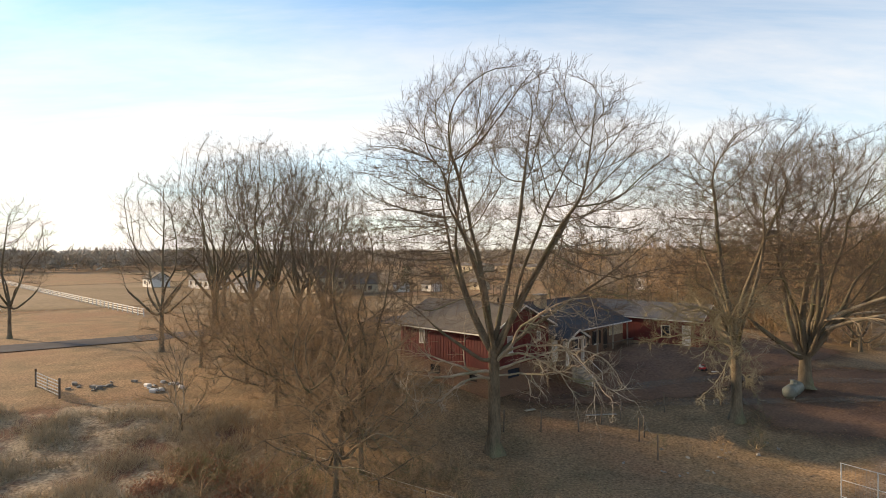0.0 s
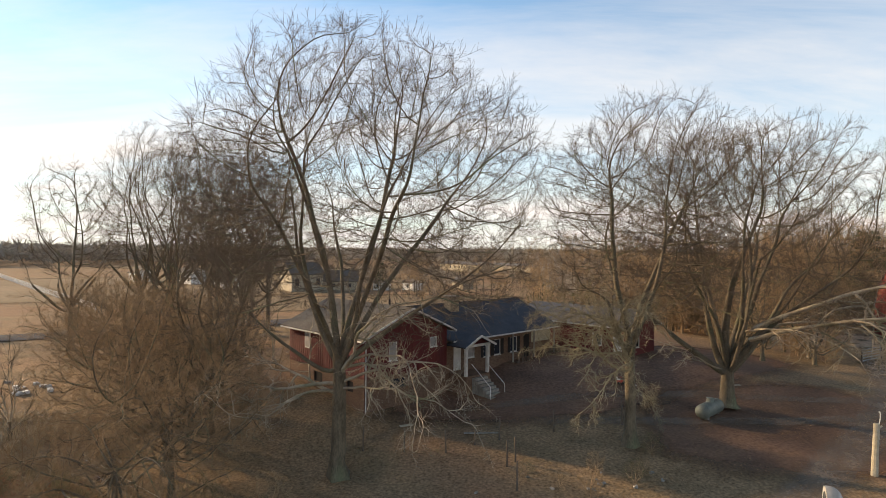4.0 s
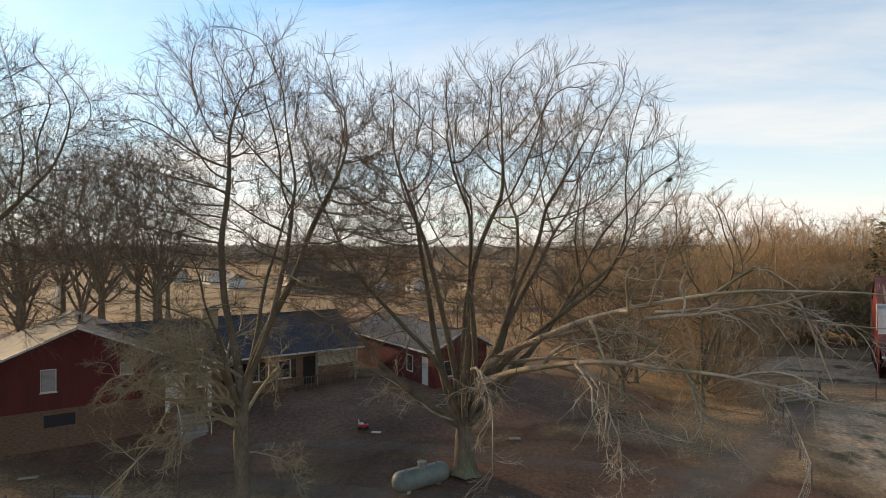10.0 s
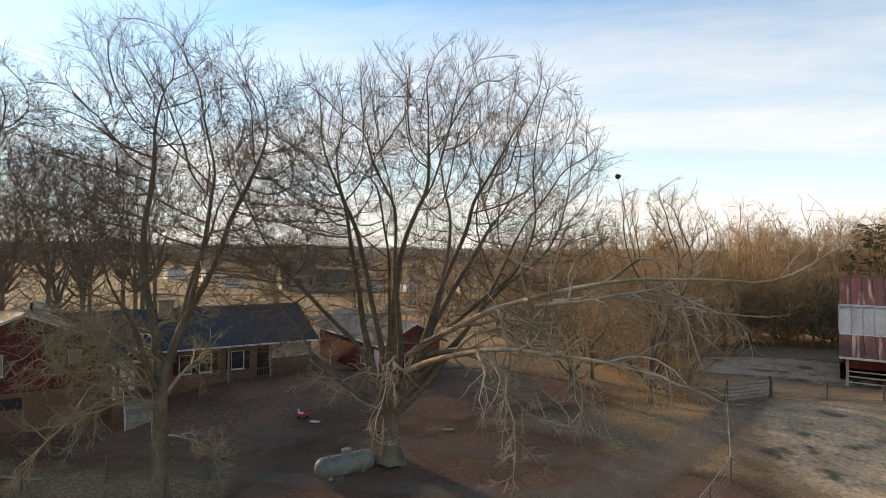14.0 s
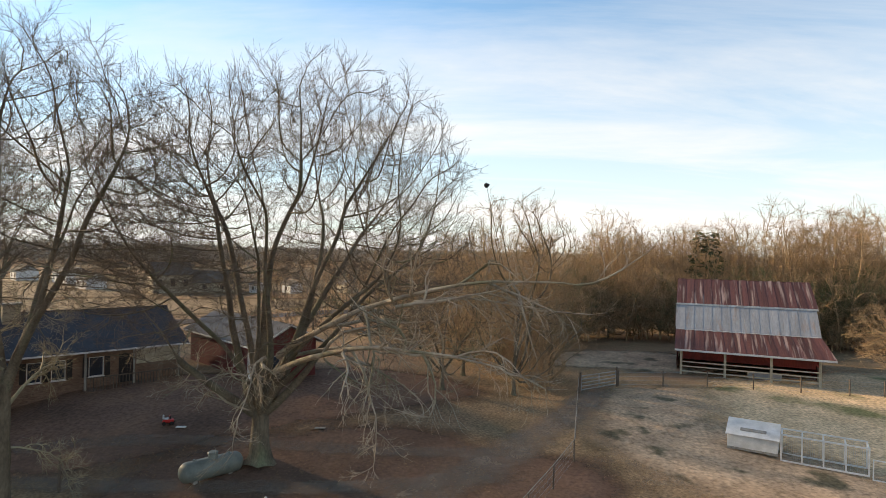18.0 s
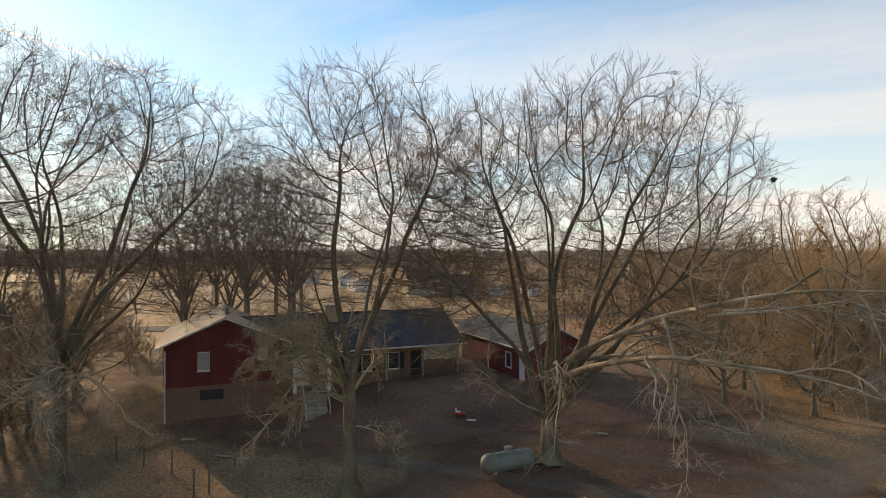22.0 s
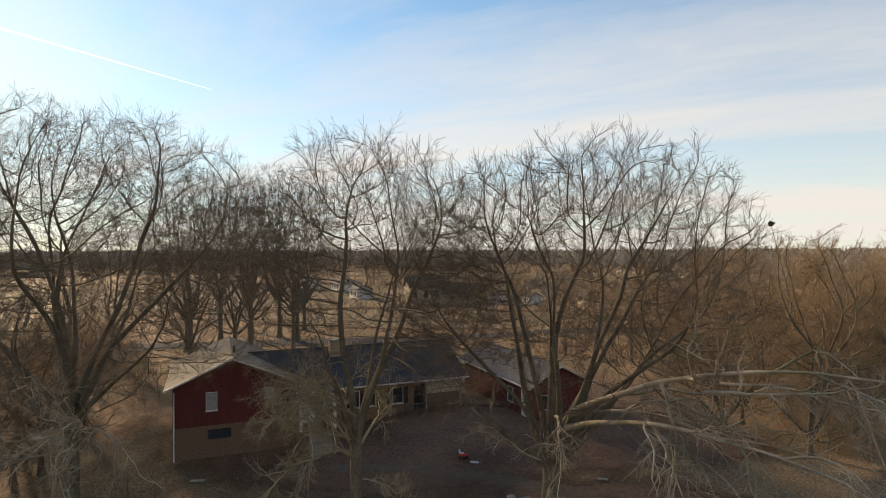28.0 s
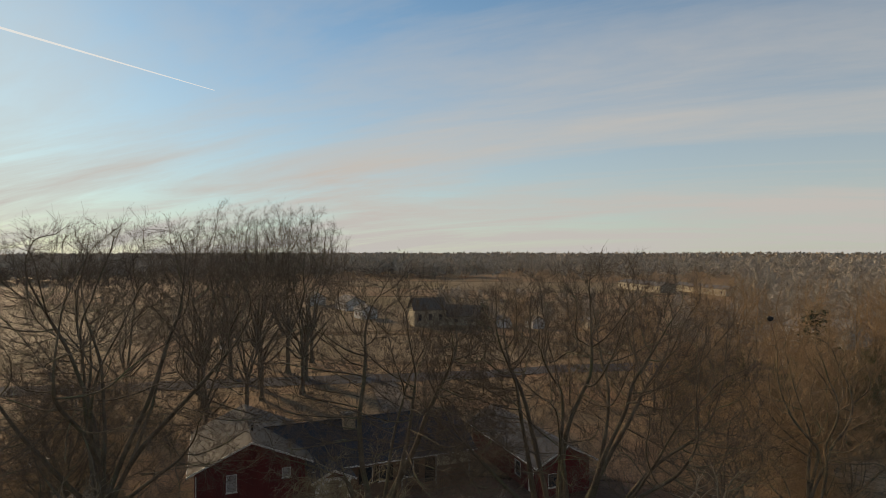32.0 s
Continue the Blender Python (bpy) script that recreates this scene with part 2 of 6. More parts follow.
M["pine"] = material("pine_needles", (0.040, 0.055, 0.026), (0.065, 0.075, 0.035), scale=1.5, fine=8, bump=0.0, per_object=0.2)
# paler than bare wood: the haze of distance is put into the colour
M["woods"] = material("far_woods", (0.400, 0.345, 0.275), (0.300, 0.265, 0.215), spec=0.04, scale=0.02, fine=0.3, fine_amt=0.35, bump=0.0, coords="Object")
M["siding"] = material("red_siding", (0.135, 0.027, 0.024), (0.100, 0.022, 0.020), scale=1.2, fine=18, fine_amt=0.12, bump=0.1, stretch=(1, 1, 0.15), rough=0.7)
M["brick"] = material("tan_brick", (0.205, 0.128, 0.084), (0.125, 0.074, 0.050), scale=5.0, fine=22, fine_amt=0.25, bump=0.5, bump_dist=0.008, stretch=(1, 1, 3.2))
# the house brick tinted paler: the chimney's sunlight is put into the colour
M["chimneybrick"] = material("tan_brick_sun_tint", (0.420, 0.320, 0.205), (0.300, 0.220, 0.140), scale=5.0, fine=22, fine_amt=0.2, bump=0.5, bump_dist=0.008, stretch=(1, 1, 3.2))
M["olivelimb"] = material("olive_limb_bark", (0.320, 0.275, 0.175), (0.200, 0.168, 0.108), scale=1.2, fine=12, fine_amt=0.25, bump=0.3)
M["drygrass"] = material("tall_dry_grass", (0.400, 0.325, 0.215), (0.280, 0.225, 0.148), spec=0.04, scale=0.2, fine=2, fine_amt=0.3, bump=0.0)
M["roof_brown"] = material("brown_shingles", (0.135, 0.118, 0.098), (0.110, 0.096, 0.080), spec=0.12, scale=1.2, fine=9, fine_amt=0.25, bump=0.4, bump_dist=0.01)
M["roof_blue"] = material("slate_blue_shingles", (0.060, 0.061, 0.066), (0.046, 0.047, 0.053), spec=0.12, scale=0.9, fine=9, fine_amt=0.2, bump=0.35, bump_dist=0.01, rough=0.75)
M["roof_grey"] = material("grey_shingles", (0.180, 0.165, 0.150), (0.140, 0.128, 0.118), spec=0.12, scale=1.0, fine=9, fine_amt=0.2, bump=0.35, bump_dist=0.01)
M["white"] = material("white_paint", (0.66, 0.64, 0.60), (0.52, 0.50, 0.46), scale=2.0, fine=14, fine_amt=0.08, bump=0.05, rough=0.6)
M["glass"] = material("dark_glass", (0.03, 0.035, 0.045), rough=0.08, spec=0.6, fine_amt=0.02, bump=0.0)
M["blind"] = material("window_blind", (0.36, 0.33, 0.31), (0.28, 0.26, 0.25), scale=1.0, fine=20, fine_amt=0.08, bump=0.0, stretch=(1, 1, 4))
M["tank"] = material("painted_steel_tank", (0.180, 0.192, 0.160), (0.120, 0.130, 0.108), scale=1.4, fine=10, fine_amt=0.12, bump=0.1, rough=0.5, third=(0.22, 0.20, 0.15), third_scale=0.9, t_lo=0.56, t_hi=0.75)
M["steel"] = material("galvanised_steel", (0.36, 0.36, 0.36), (0.26, 0.26, 0.26), scale=3, fine=20, fine_amt=0.1, bump=0.0, rough=0.5, metal=0.6)
M["post"] = material("weathered_post", (0.140, 0.105, 0.078), (0.085, 0.066, 0.050), scale=5, fine=22, fine_amt=0.3, bump=0.4, stretch=(1, 1, 0.2), per_object=0.2)
M["greywood"] = material("grey_wood", (0.300, 0.275, 0.235), (0.200, 0.180, 0.150), scale=3, fine=20, fine_amt=0.25, bump=0.3, stretch=(1, 1, 0.25), per_object=0.12)
M["barnred"] = material("barn_red_board", (0.230, 0.040, 0.030), (0.150, 0.035, 0.028), scale=2, fine=16, fine_amt=0.25, bump=0.2, stretch=(1, 1, 0.2), per_object=0.15)
M["rail"] = material("cream_rail", (0.480, 0.420, 0.310), (0.360, 0.310, 0.220), scale=3, fine=20, fine_amt=0.15, bump=0.1, per_object=0.08)
M["rust"] = material("rusty_sheet", (0.100, 0.040, 0.035), (0.062, 0.030, 0.029), scale=1.6, fine=14, fine_amt=0.3, bump=0.1, rough=0.7, stretch=(2.4, 0.14, 0.14), third=(0.235, 0.165, 0.145), third_scale=1.6, t_lo=0.54, t_hi=0.64, per_object=0.3)
M["zinc"] = material("weathered_zinc_sheet", (0.345, 0.345, 0.350), (0.270, 0.268, 0.270), scale=1.2, fine=10, fine_amt=0.15, bump=0.05, rough=0.5, stretch=(1, 0.25, 0.25), third=(0.30, 0.21, 0.16), third_scale=1.4, t_lo=0.60, t_hi=0.75, per_object=0.08)
M["leaf"] = material("fallen_leaves", (0.260, 0.165, 0.090), (0.170, 0.105, 0.060), spec=0.04, scale=0.8, fine=3, fine_amt=0.3, bump=0.0)
M["russet"] = material("dead_russet_leaves", (0.340, 0.165, 0.098), (0.220, 0.108, 0.066), spec=0.05, scale=0.8, fine=3, fine_amt=0.3, bump=0.0)
M["tuft"] = material("dry_grass_tufts", (0.330, 0.240, 0.130), (0.170, 0.160, 0.075), spec=0.04, scale=0.25, fine=2, fine_amt=0.3, bump=0.0)
M["dark"] = material("dark_interior", (0.03, 0.025, 0.022), fine_amt=0.1, bump=0.0)
M["redplastic"] = material("red_plastic", (0.45, 0.03, 0.025), rough=0.4, fine_amt=0.05, bump=0.0)
M["black"] = material("black_rubber", (0.02, 0.02, 0.02), rough=0.7, fine_amt=0.1, bump=0.0)
for key in ("yard", "pasture", "lot", "field", "meadow", "gravel", "track"):
    feathered(M[key])


# ---------------------------------------------------------------- helpers
def mesh_of(bm, name, mat):
    me = bpy.data.meshes.new(name)
    bm.normal_update()
    bm.to_mesh(me)
    bm.free()
    if mat is not None:
        me.materials.append(mat)
    return me


def part(name, bm, mat, parent, label=""):
    ob = new(name, mesh_of(bm, name, mat))
    if parent is not None:
        ob.parent = parent
    if label:
        ob["label"] = label
    return ob


def lie(x, y):
    """Height of the land: it falls towards the meadow and rises to the house yard and the barn."""
    x, y = np.asarray(x, float), np.asarray(y, float)
    u, v = (x + 5.8) * 0.682 + (y - 29.15) * 0.731, (y - 29.15) * 0.682 - (x + 5.8) * 0.731
    bench = 1.4 * np.interp(u, (-13, -1.5, 9, 14), (0, 1, 1, 0)) * np.interp(v, (-4.4, -0.6, 8, 12, 22), (0, 0.75, 1, 1, 0))
    y = y - np.interp(x, (36, 56), (0, 10)) - np.interp(x, (-40, -14, -4, 5), (0, 2.4, 2.4, 0))
    a = sum(np.interp(y + o, (12, 20, 26, 29, 32, 36.5, 41, 46, 60, 90, 150, 300), (-1.3, -1.15, -0.05, 0.1, 0.4, 1.5, 2.1, 2.2, 1.9, 1.3, 0.7, 0.0)) for o in (-2, -1, 0, 1, 2)) / 5
    up = np.interp(x, (-60, -20, -6, 4, 22, 33, 80, 160), (0.2, 0.35, 0.5, 1.0, 1.0, 0.45, 0.42, 0.2))
    down = np.interp(x, (-60, -30, 12, 26, 60), (0.5, 1.0, 1.0, 0.35, 0.2))
    return np.maximum(a * np.where(a > 0, up, down), bench * 2.6 - 2.24)


LINES_X = sorted({-4000, -2000, -1000, -600, -400, 400, 600, 1000, 2000, 4000, *range(-304, 305, 8), *range(-60, 102, 2)})
LINES_Y = sorted({-4000, -2000, -1000, -500, -200, -100, -50, 500, 600, 1000, 2000, 4000, *range(-40, 409, 8), *range(0, 92, 2)})


def thing(name, m, label, category, group="", kind="", lift=True):
    ob = new(name)
    ob.empty_display_size = 0.3
    ob.matrix_world = Matrix.Translation((0, 0, float(lie(*m.translation[:2])))) @ m if lift else m
    return tagged(ob, label, category, group, kind)


def setting(name, bm, mat, label="", category="", kind="structure"):
    return tagged(new(name, mesh_of(bm, name, mat)), label, category, "", kind)


def box(bm, x0, x1, y0, y1, z0, z1, bevel=0.0):
    r = bmesh.ops.create_cube(bm, size=1.0)
    vs = r["verts"]
    for v in vs:
        v.co = Vector(((x0 + x1) / 2 + v.co.x * (x1 - x0), (y0 + y1) / 2 + v.co.y * (y1 - y0), (z0 + z1) / 2 + v.co.z * (z1 - z0)))
    if bevel:
        es = list({e for v in vs for e in v.link_edges})
        bmesh.ops.bevel(bm, geom=es, offset=bevel, segments=1, affect="EDGES")
    return bm


def boxed(*a, **k):
    return box(bmesh.new(), *a, **k)


def bar(bm, a, b, r, sides=6, r2=None):
    """A round bar from a to b."""
    a, b = Vector(a), Vector(b)
    d = b - a
    mat = Matrix.Translation((a + b) / 2) @ d.to_track_quat("Z", "Y").to_matrix().to_4x4()
    bmesh.ops.create_cone(bm, cap_ends=True, segments=sides, radius1=r, radius2=r if r2 is None else r2, depth=d.length, matrix=mat)
    return bm


def barred(*a, **k):
    return bar(bmesh.new(), *a, **k)


def beam(bm, a, b, w, h):
    """A square beam from a to b, w across and h high."""
    a, b = Vector(a), Vector(b)
    d = b - a
    side = Vector((d.y, -d.x, 0))
    side = side.normalized() if side.length > 1e-6 else Vector((1, 0, 0))
    up = side.cross(d).normalized()
    vs = []
    for p in (a, b):
        for s, u in ((-1, -1), (1, -1), (1, 1), (-1, 1)):
            vs.append(bm.verts.new(p + side * (s * w / 2) + up * (u * h / 2)))
    for f in ((0, 1, 2, 3), (7, 6, 5, 4), (0, 4, 5, 1), (1, 5, 6, 2), (2, 6, 7, 3), (3, 7, 4, 0)):
        bm.faces.new([vs[i] for i in f])
    bmesh.ops.recalc_face_normals(bm, faces=bm.faces)
    return bm


def beamed(*a):
    return beam(bmesh.new(), *a)


def slab(bm, quad, thick):
    """A sheet with thickness below the four or more corners given."""
    vs = [bm.verts.new(Vector(p)) for p in quad]
    f = bm.faces.new(vs)
    f.normal_update()
    n = f.normal if f.normal.z > 0 else -f.normal
    low = [bm.verts.new(v.co - n * thick) for v in vs]
    bm.faces.new(list(reversed(low)))
    k = len(vs)
    for i in range(k):
        bm.faces.new([vs[i], vs[(i + 1) % k], low[(i + 1) % k], low[i]])
    bmesh.ops.recalc_face_normals(bm, faces=bm.faces)
    return bm


def outline(a, wobble, ph):
    return 1 + wobble * sum(np.sin((j + 2) * a + ph[j]) / (j + 2) for j in range(6))


def patch(name, mat, cx, cy, rx, ry, turn, z, label, category, wobble=0.16, seed=1):
    """A ground cover lying on the ground sheet, on the same grid of lines, with an uneven outline that thins out."""
    ph = np.random.default_rng(seed).uniform(0, 6.28, 6)
    c, s = math.cos(radians(turn)), math.sin(radians(turn))
    X, Y = np.meshgrid(np.array(LINES_X, float), np.array(LINES_Y, float))
    lx, ly = ((X - cx) * c + (Y - cy) * s) / rx, (-(X - cx) * s + (Y - cy) * c) / ry
    d = np.hypot(lx, ly) / outline(np.arctan2(ly, lx), wobble, ph)
    W = np.clip((1.08 - d) / 0.22, 0, 1)
    Z = lie(X, Y) + z
    bm = bmesh.new()
    cover = bm.verts.layers.float.new("cover")
    made = {}

    def at(i, k):
        if (i, k) not in made:
            made[i, k] = bm.verts.new((X[i, k], Y[i, k], Z[i, k]))
            made[i, k][cover] = W[i, k]
        return made[i, k]

    some = (W[:-1, :-1] > 0) | (W[1:, :-1] > 0) | (W[:-1, 1:] > 0) | (W[1:, 1:] > 0)
    for i, k in zip(*np.nonzero(some)):
        bm.faces.new((at(i, k), at(i, k + 1), at(i + 1, k + 1), at(i + 1, k)))
    return setting(name, bm, mat, label, category)


def sheet_of_water(name, mat, cx, cy, rx, ry, turn, z, label, category, wobble=0.05, seed=1, n=96):
    ph = np.random.default_rng(seed).uniform(0, 6.28, 6)
    c, s = math.cos(radians(turn)), math.sin(radians(turn))
    bm = bmesh.new()
    cover = bm.verts.layers.float.new("cover")
    ring = []
    for i in range(n):
        a = 2 * math.pi * i / n
        k = float(outline(a, wobble, ph))
        x, y = rx * k * math.cos(a), ry * k * math.sin(a)
        v = bm.verts.new((cx + c * x - s * y, cy + s * x + c * y, z))
        v[cover] = 1.0
        ring.append(v)
    bm.faces.new(ring)
    return setting(name, bm, mat, label, category)


def strip(name, mat, pts, width, z, label, category, dense=1.0):
    """A road or track along the points, laid over the land in short lengths."""
    P = np.array(pts, float)
    L = np.r_[0, np.cumsum(np.hypot(*np.diff(P, axis=0).T))]
    n = int(L[-1] / 1.5) + 2
    u = np.linspace(0, L[-1], n)
    c = np.stack([np.interp(u, L, P[:, 0]), np.interp(u, L, P[:, 1])], -1)
    for _ in range(4):
        c[1:-1] = 0.5 * c[1:-1] + 0.25 * (c[2:] + c[:-2])
    d = np.gradient(c, axis=0)
    d /= np.linalg.norm(d, axis=1, keepdims=True)
    side = np.stack([-d[:, 1], d[:, 0]], -1)
    bm = bmesh.new()
    cover = bm.verts.layers.float.new("cover")
    rows = []
    for i in range(n):
        row = []
        for k, w in ((-1.25, 0), (-0.6, 1), (0, 1), (0.6, 1), (1.25, 0)):
            q = c[i] + side[i] * k * width / 2
            v = bm.verts.new((q[0], q[1], float(lie(q[0], q[1])) + z))
            v[cover] = w * dense * min(1, i / 3, (n - 1 - i) / 3)
            row.append(v)
        rows.append(row)
    for r0, r1 in zip(rows, rows[1:]):
        for k in range(4):
            bm.faces.new((r0[k + 1], r1[k + 1], r1[k], r0[k])).normal_update()
    bmesh.ops.recalc_face_normals(bm, faces=bm.faces[:])
    for f in bm.faces:
        if f.normal.z < 0:
            f.normal_flip()
    return setting(name, bm, mat, label, category)


# ---------------------------------------------------------------- trees
def tubes(P, R, sides):
    """Vertices and quads of many tubes: P is branches x rings x 3, R branches x rings."""
    n, k, _ = P.shape
    T = np.empty_like(P)
    T[:, 1:-1] = P[:, 2:] - P[:, :-2]
    T[:, 0] = P[:, 1] - P[:, 0]
    T[:, -1] = P[:, -1] - P[:, -2]
    T /= np.linalg.norm(T, axis=2, keepdims=True) + 1e-9
    ref = np.where(np.abs(T[:, :1, 2:]) > 0.9, [[[1.0, 0, 0]]], [[[0, 0, 1.0]]])
    A = np.cross(T, np.broadcast_to(ref, T.shape))
    A /= np.linalg.norm(A, axis=2, keepdims=True) + 1e-9
    B = np.cross(T, A)
    ang = np.arange(sides) * 2 * math.pi / sides
    V = P[:, :, None] + R[:, :, None, None] * (A[:, :, None] * np.cos(ang)[None, None, :, None] + B[:, :, None] * np.sin(ang)[None, None, :, None])
    idx = np.arange(n * k * sides).reshape(n, k, sides)
    nxt = np.roll(idx, -1, axis=2)
    F = np.stack([idx[:, :-1], nxt[:, :-1], nxt[:, 1:], idx[:, 1:]], -1).reshape(-1, 4)
    return V.reshape(-1, 3), F


def quad_mesh(name, V, F, mat, smooth=True):
    me = bpy.data.meshes.new(name)
    me.vertices.add(len(V))
    me.vertices.foreach_set("co", np.ascontiguousarray(V, dtype=np.float32).ravel())
    me.loops.add(F.size)
    me.loops.foreach_set("vertex_index", np.ascontiguousarray(F, dtype=np.int32).ravel())
    me.polygons.add(len(F))
    k = F.shape[1]
    me.polygons.foreach_set("loop_start", np.arange(0, F.size, k, dtype=np.int32))
    me.update(calc_edges=True)
    if smooth:
        me.polygons.foreach_set("use_smooth", np.ones(len(F), dtype=bool))
    me.materials.append(mat)
    return me


def bend(P0, D, L, segs, wob, trop, rng):
    """Branch axes: wobbling paths of length L from P0 along D, drawn up (or down) by trop."""
    n = len(P0)
    pts = np.empty((n, segs + 1, 3))
    pts[:, 0] = P0
    d = D.copy()
    dirs = np.empty((n, segs + 1, 3))
    dirs[:, 0] = d
    trop = np.broadcast_to(np.asarray(trop, float), (n,))
    for s in range(segs):
        d = d + rng.normal(0, wob, (n, 3))
        d[:, 2] += trop
        d /= np.linalg.norm(d, axis=1, keepdims=True) + 1e-9
        pts[:, s + 1] = pts[:, s] + d * (L / segs)[:, None]
        dirs[:, s + 1] = d
    return pts, dirs


def sprout(pts, dirs, L, R, m, t0, spread, ratio, rng, r_ratio=0.62, tip=True):
    """Children along each branch: places, ways, lengths, radii."""
    n, k, _ = pts.shape
    t = t0 + (1 - t0) * (np.arange(m)[None] + rng.uniform(0.1, 0.9, (n, m))) / m
    if tip:
        t[:, -1] = 1.0
    f = t * (k - 1)
    i = np.minimum(f.astype(int), k - 2)
    u = (f - i)[..., None]
    b = np.arange(n)[:, None]
    P = pts[b, i] * (1 - u) + pts[b, i + 1] * u
    D = dirs[b, i + 1]
    rnd = rng.normal(0, 1, (n, m, 3))
    side = rnd - (rnd * D).sum(-1, keepdims=True) * D
    side /= np.linalg.norm(side, axis=2, keepdims=True) + 1e-9
    a = np.radians(spread) * rng.uniform(0.6, 1.3, (n, m, 1))
    if tip:
        a[:, -1] *= 0.35
    C = D * np.cos(a) + side * np.sin(a)
    LL = L[:, None] * ratio * (1.15 - 0.55 * t) * rng.uniform(0.65, 1.25, (n, m))
    rr = R[:, None] * (1 - 0.62 * t) * r_ratio
    return P.reshape(-1, 3), C.reshape(-1, 3), LL.ravel(), rr.ravel()


def inside(p, env):
    """How far out in the crown's outline a place lies: 1 on it."""
    c, r = np.array(env[:3]), np.array(env[3:])
    return np.sqrt((((p - c) / r) ** 2).sum(-1))


def make_tree(name, m, label, limbs, trunk_h, trunk_r, seed, env, counts=(7, 6, 5, 3), lengths=(0.42, 0.45, 0.5, 0.55), group="", lean=(0, 0), twig_r=0.006,
              flare=1.5, bark="bark", limb_mat="limb", twig_mat="twig", droop=0.0, category="tree", up=0.05, roots=True, coarse=False):
    """A bare tree. limbs: (height, azimuth, elevation, length, radius, rise) each, kept within the outline env unless they droop;
    trunk, each limb, the branchwork and the crown of twigs are parts."""
    rng = np.random.default_rng(seed)
    tree = thing(name, m, label, category, group)
    k, sd = (5, 7) if coarse else (9, 14)
    h = np.linspace(0, trunk_h, k)
    P = np.stack([lean[0] * (h / trunk_h) ** 1.4 + rng.normal(0, 0.05, k) * trunk_r, lean[1] * (h / trunk_h) ** 1.4 + rng.normal(0, 0.05, k) * trunk_r, h - 0.05], -1)[None]
    R = (trunk_r * (1 - 0.2 * h / trunk_h) + trunk_r * flare * 0.45 * np.exp(-h / 0.45))[None]
    V, F = tubes(P, R, sd)
    V = V.reshape(k, sd, 3)
    if roots:
        ang = np.arange(sd) * 2 * math.pi / sd
        for j in range(4):
            V[j, :, :2] += (V[j, :, :2] - P[0, j, :2]) * (0.35 * np.maximum(0, np.sin(ang * 5 + seed)) * math.exp(-h[j] / 0.4))[:, None]
    ob = new("trunk", quad_mesh("trunk", V.reshape(-1, 3), F, M[bark]))
    ob.parent = tree
    allP, allD, allL, allR, hang, joined = [], [], [], [], [], []
    segs = 5 if coarse else 12
    for hgt, az, el, ln, rad, rise in limbs:
        a, e = radians(az), radians(el)
        f = min(hgt / trunk_h, 1.0)
        start = np.array([[lean[0] * f ** 1.4, lean[1] * f ** 1.4, hgt - 0.1]])
        d = np.array([[math.cos(a) * math.cos(e), math.sin(a) * math.cos(e), math.sin(e)]])
        pts, dirs = bend(start, d, np.array([ln]), segs, 0.10, rise / segs, rng)
        if rise >= 0:
            out = inside(pts[0], env) > 0.74
            if out[segs // 2:].any():
                cut = (segs // 2 + int(np.argmax(out[segs // 2:]))) / segs
                pts = start[:, None] + (pts - start[:, None]) * cut
                ln *= cut
        rr = (rad * (1 - 0.86 * np.linspace(0, 1, segs + 1) ** 0.8))[None]
        V, F = tubes(pts, rr, 4 if coarse else 8)
        if coarse:
            joined.append((V, F))
        else:
            ob = new("limb", quad_mesh("limb", V, F, M[limb_mat]))
            ob.parent = tree
        allP.append(pts); allD.append(dirs); allL.append(ln); allR.append(rad); hang.append(rise < 0)
    P, D, L, R, H = np.concatenate(allP), np.concatenate(allD), np.array(allL), np.array(allR), np.array(hang)
    Vs, Fs, base = [], [], 0
    for V, F in joined:
        Vs.append(V); Fs.append(F + base); base += len(V)
    Vt, Ft, baset = [], [], 0
    t0 = 0.22
    for lev, (cnt, ratio) in enumerate(zip(counts, lengths)):
        p, d, l, r = sprout(P, D, L, R, cnt, t0, (46, 44, 42, 40, 38)[lev], ratio, rng)
        H = np.repeat(H, cnt)
        room = np.clip(1.42 - inside(p, env), 0.30, 1.0)
        l = np.clip(l * np.where(H, 0.8, room ** 0.6), 0.25, 6.0)
        r = np.maximum(r, twig_r * (1.0 if lev >= 2 else 1.5))
        segs = (3, 2, 1, 1)[lev] if coarse else (6, 4, 2, 1)[lev]
        P, D = bend(p, d, l, segs, (0.14, 0.16, 0.18, 0.2)[lev], np.where(H, -0.10, up), rng)
        L, R = l, r
        rr = np.maximum(r[:, None] * (1 - 0.72 * np.linspace(0, 1, segs + 1)[None]), twig_r * 0.7)
        V, F = tubes(P, rr, 5 if lev == 0 and not coarse else 3)
        if lev < 2 and not coarse or lev == 0:
            Vs.append(V); Fs.append(F + base); base += len(V)
        else:
            Vt.append(V); Ft.append(F + baset); baset += len(V)
        t0 = 0.10
    ob = new("branchwork", quad_mesh("branchwork", np.concatenate(Vs), np.concatenate(Fs), M[limb_mat if limb_mat != "limb" else "bark"]))
    ob.parent = tree
    tagged(ob, kind="stuff")
    ob = new("crown", quad_mesh("crown", np.concatenate(Vt), np.concatenate(Ft), M[twig_mat], smooth=False))
    ob.parent = tree
    tagged(ob, kind="stuff")
    return tree


def resampled(chains, k):
    """Axes and radii of chains of nodes, each drawn with k rings."""
    P, R = np.empty((len(chains), k, 3)), np.empty((len(chains), k))
    for i, (p, r) in enumerate(chains):
        u, v = np.linspace(0, len(p) - 1, k), np.arange(len(p))
        for j in range(3):
            P[i, :, j] = np.interp(u, v, p[:, j])
        R[i] = np.interp(u, v, r)
    return P, R


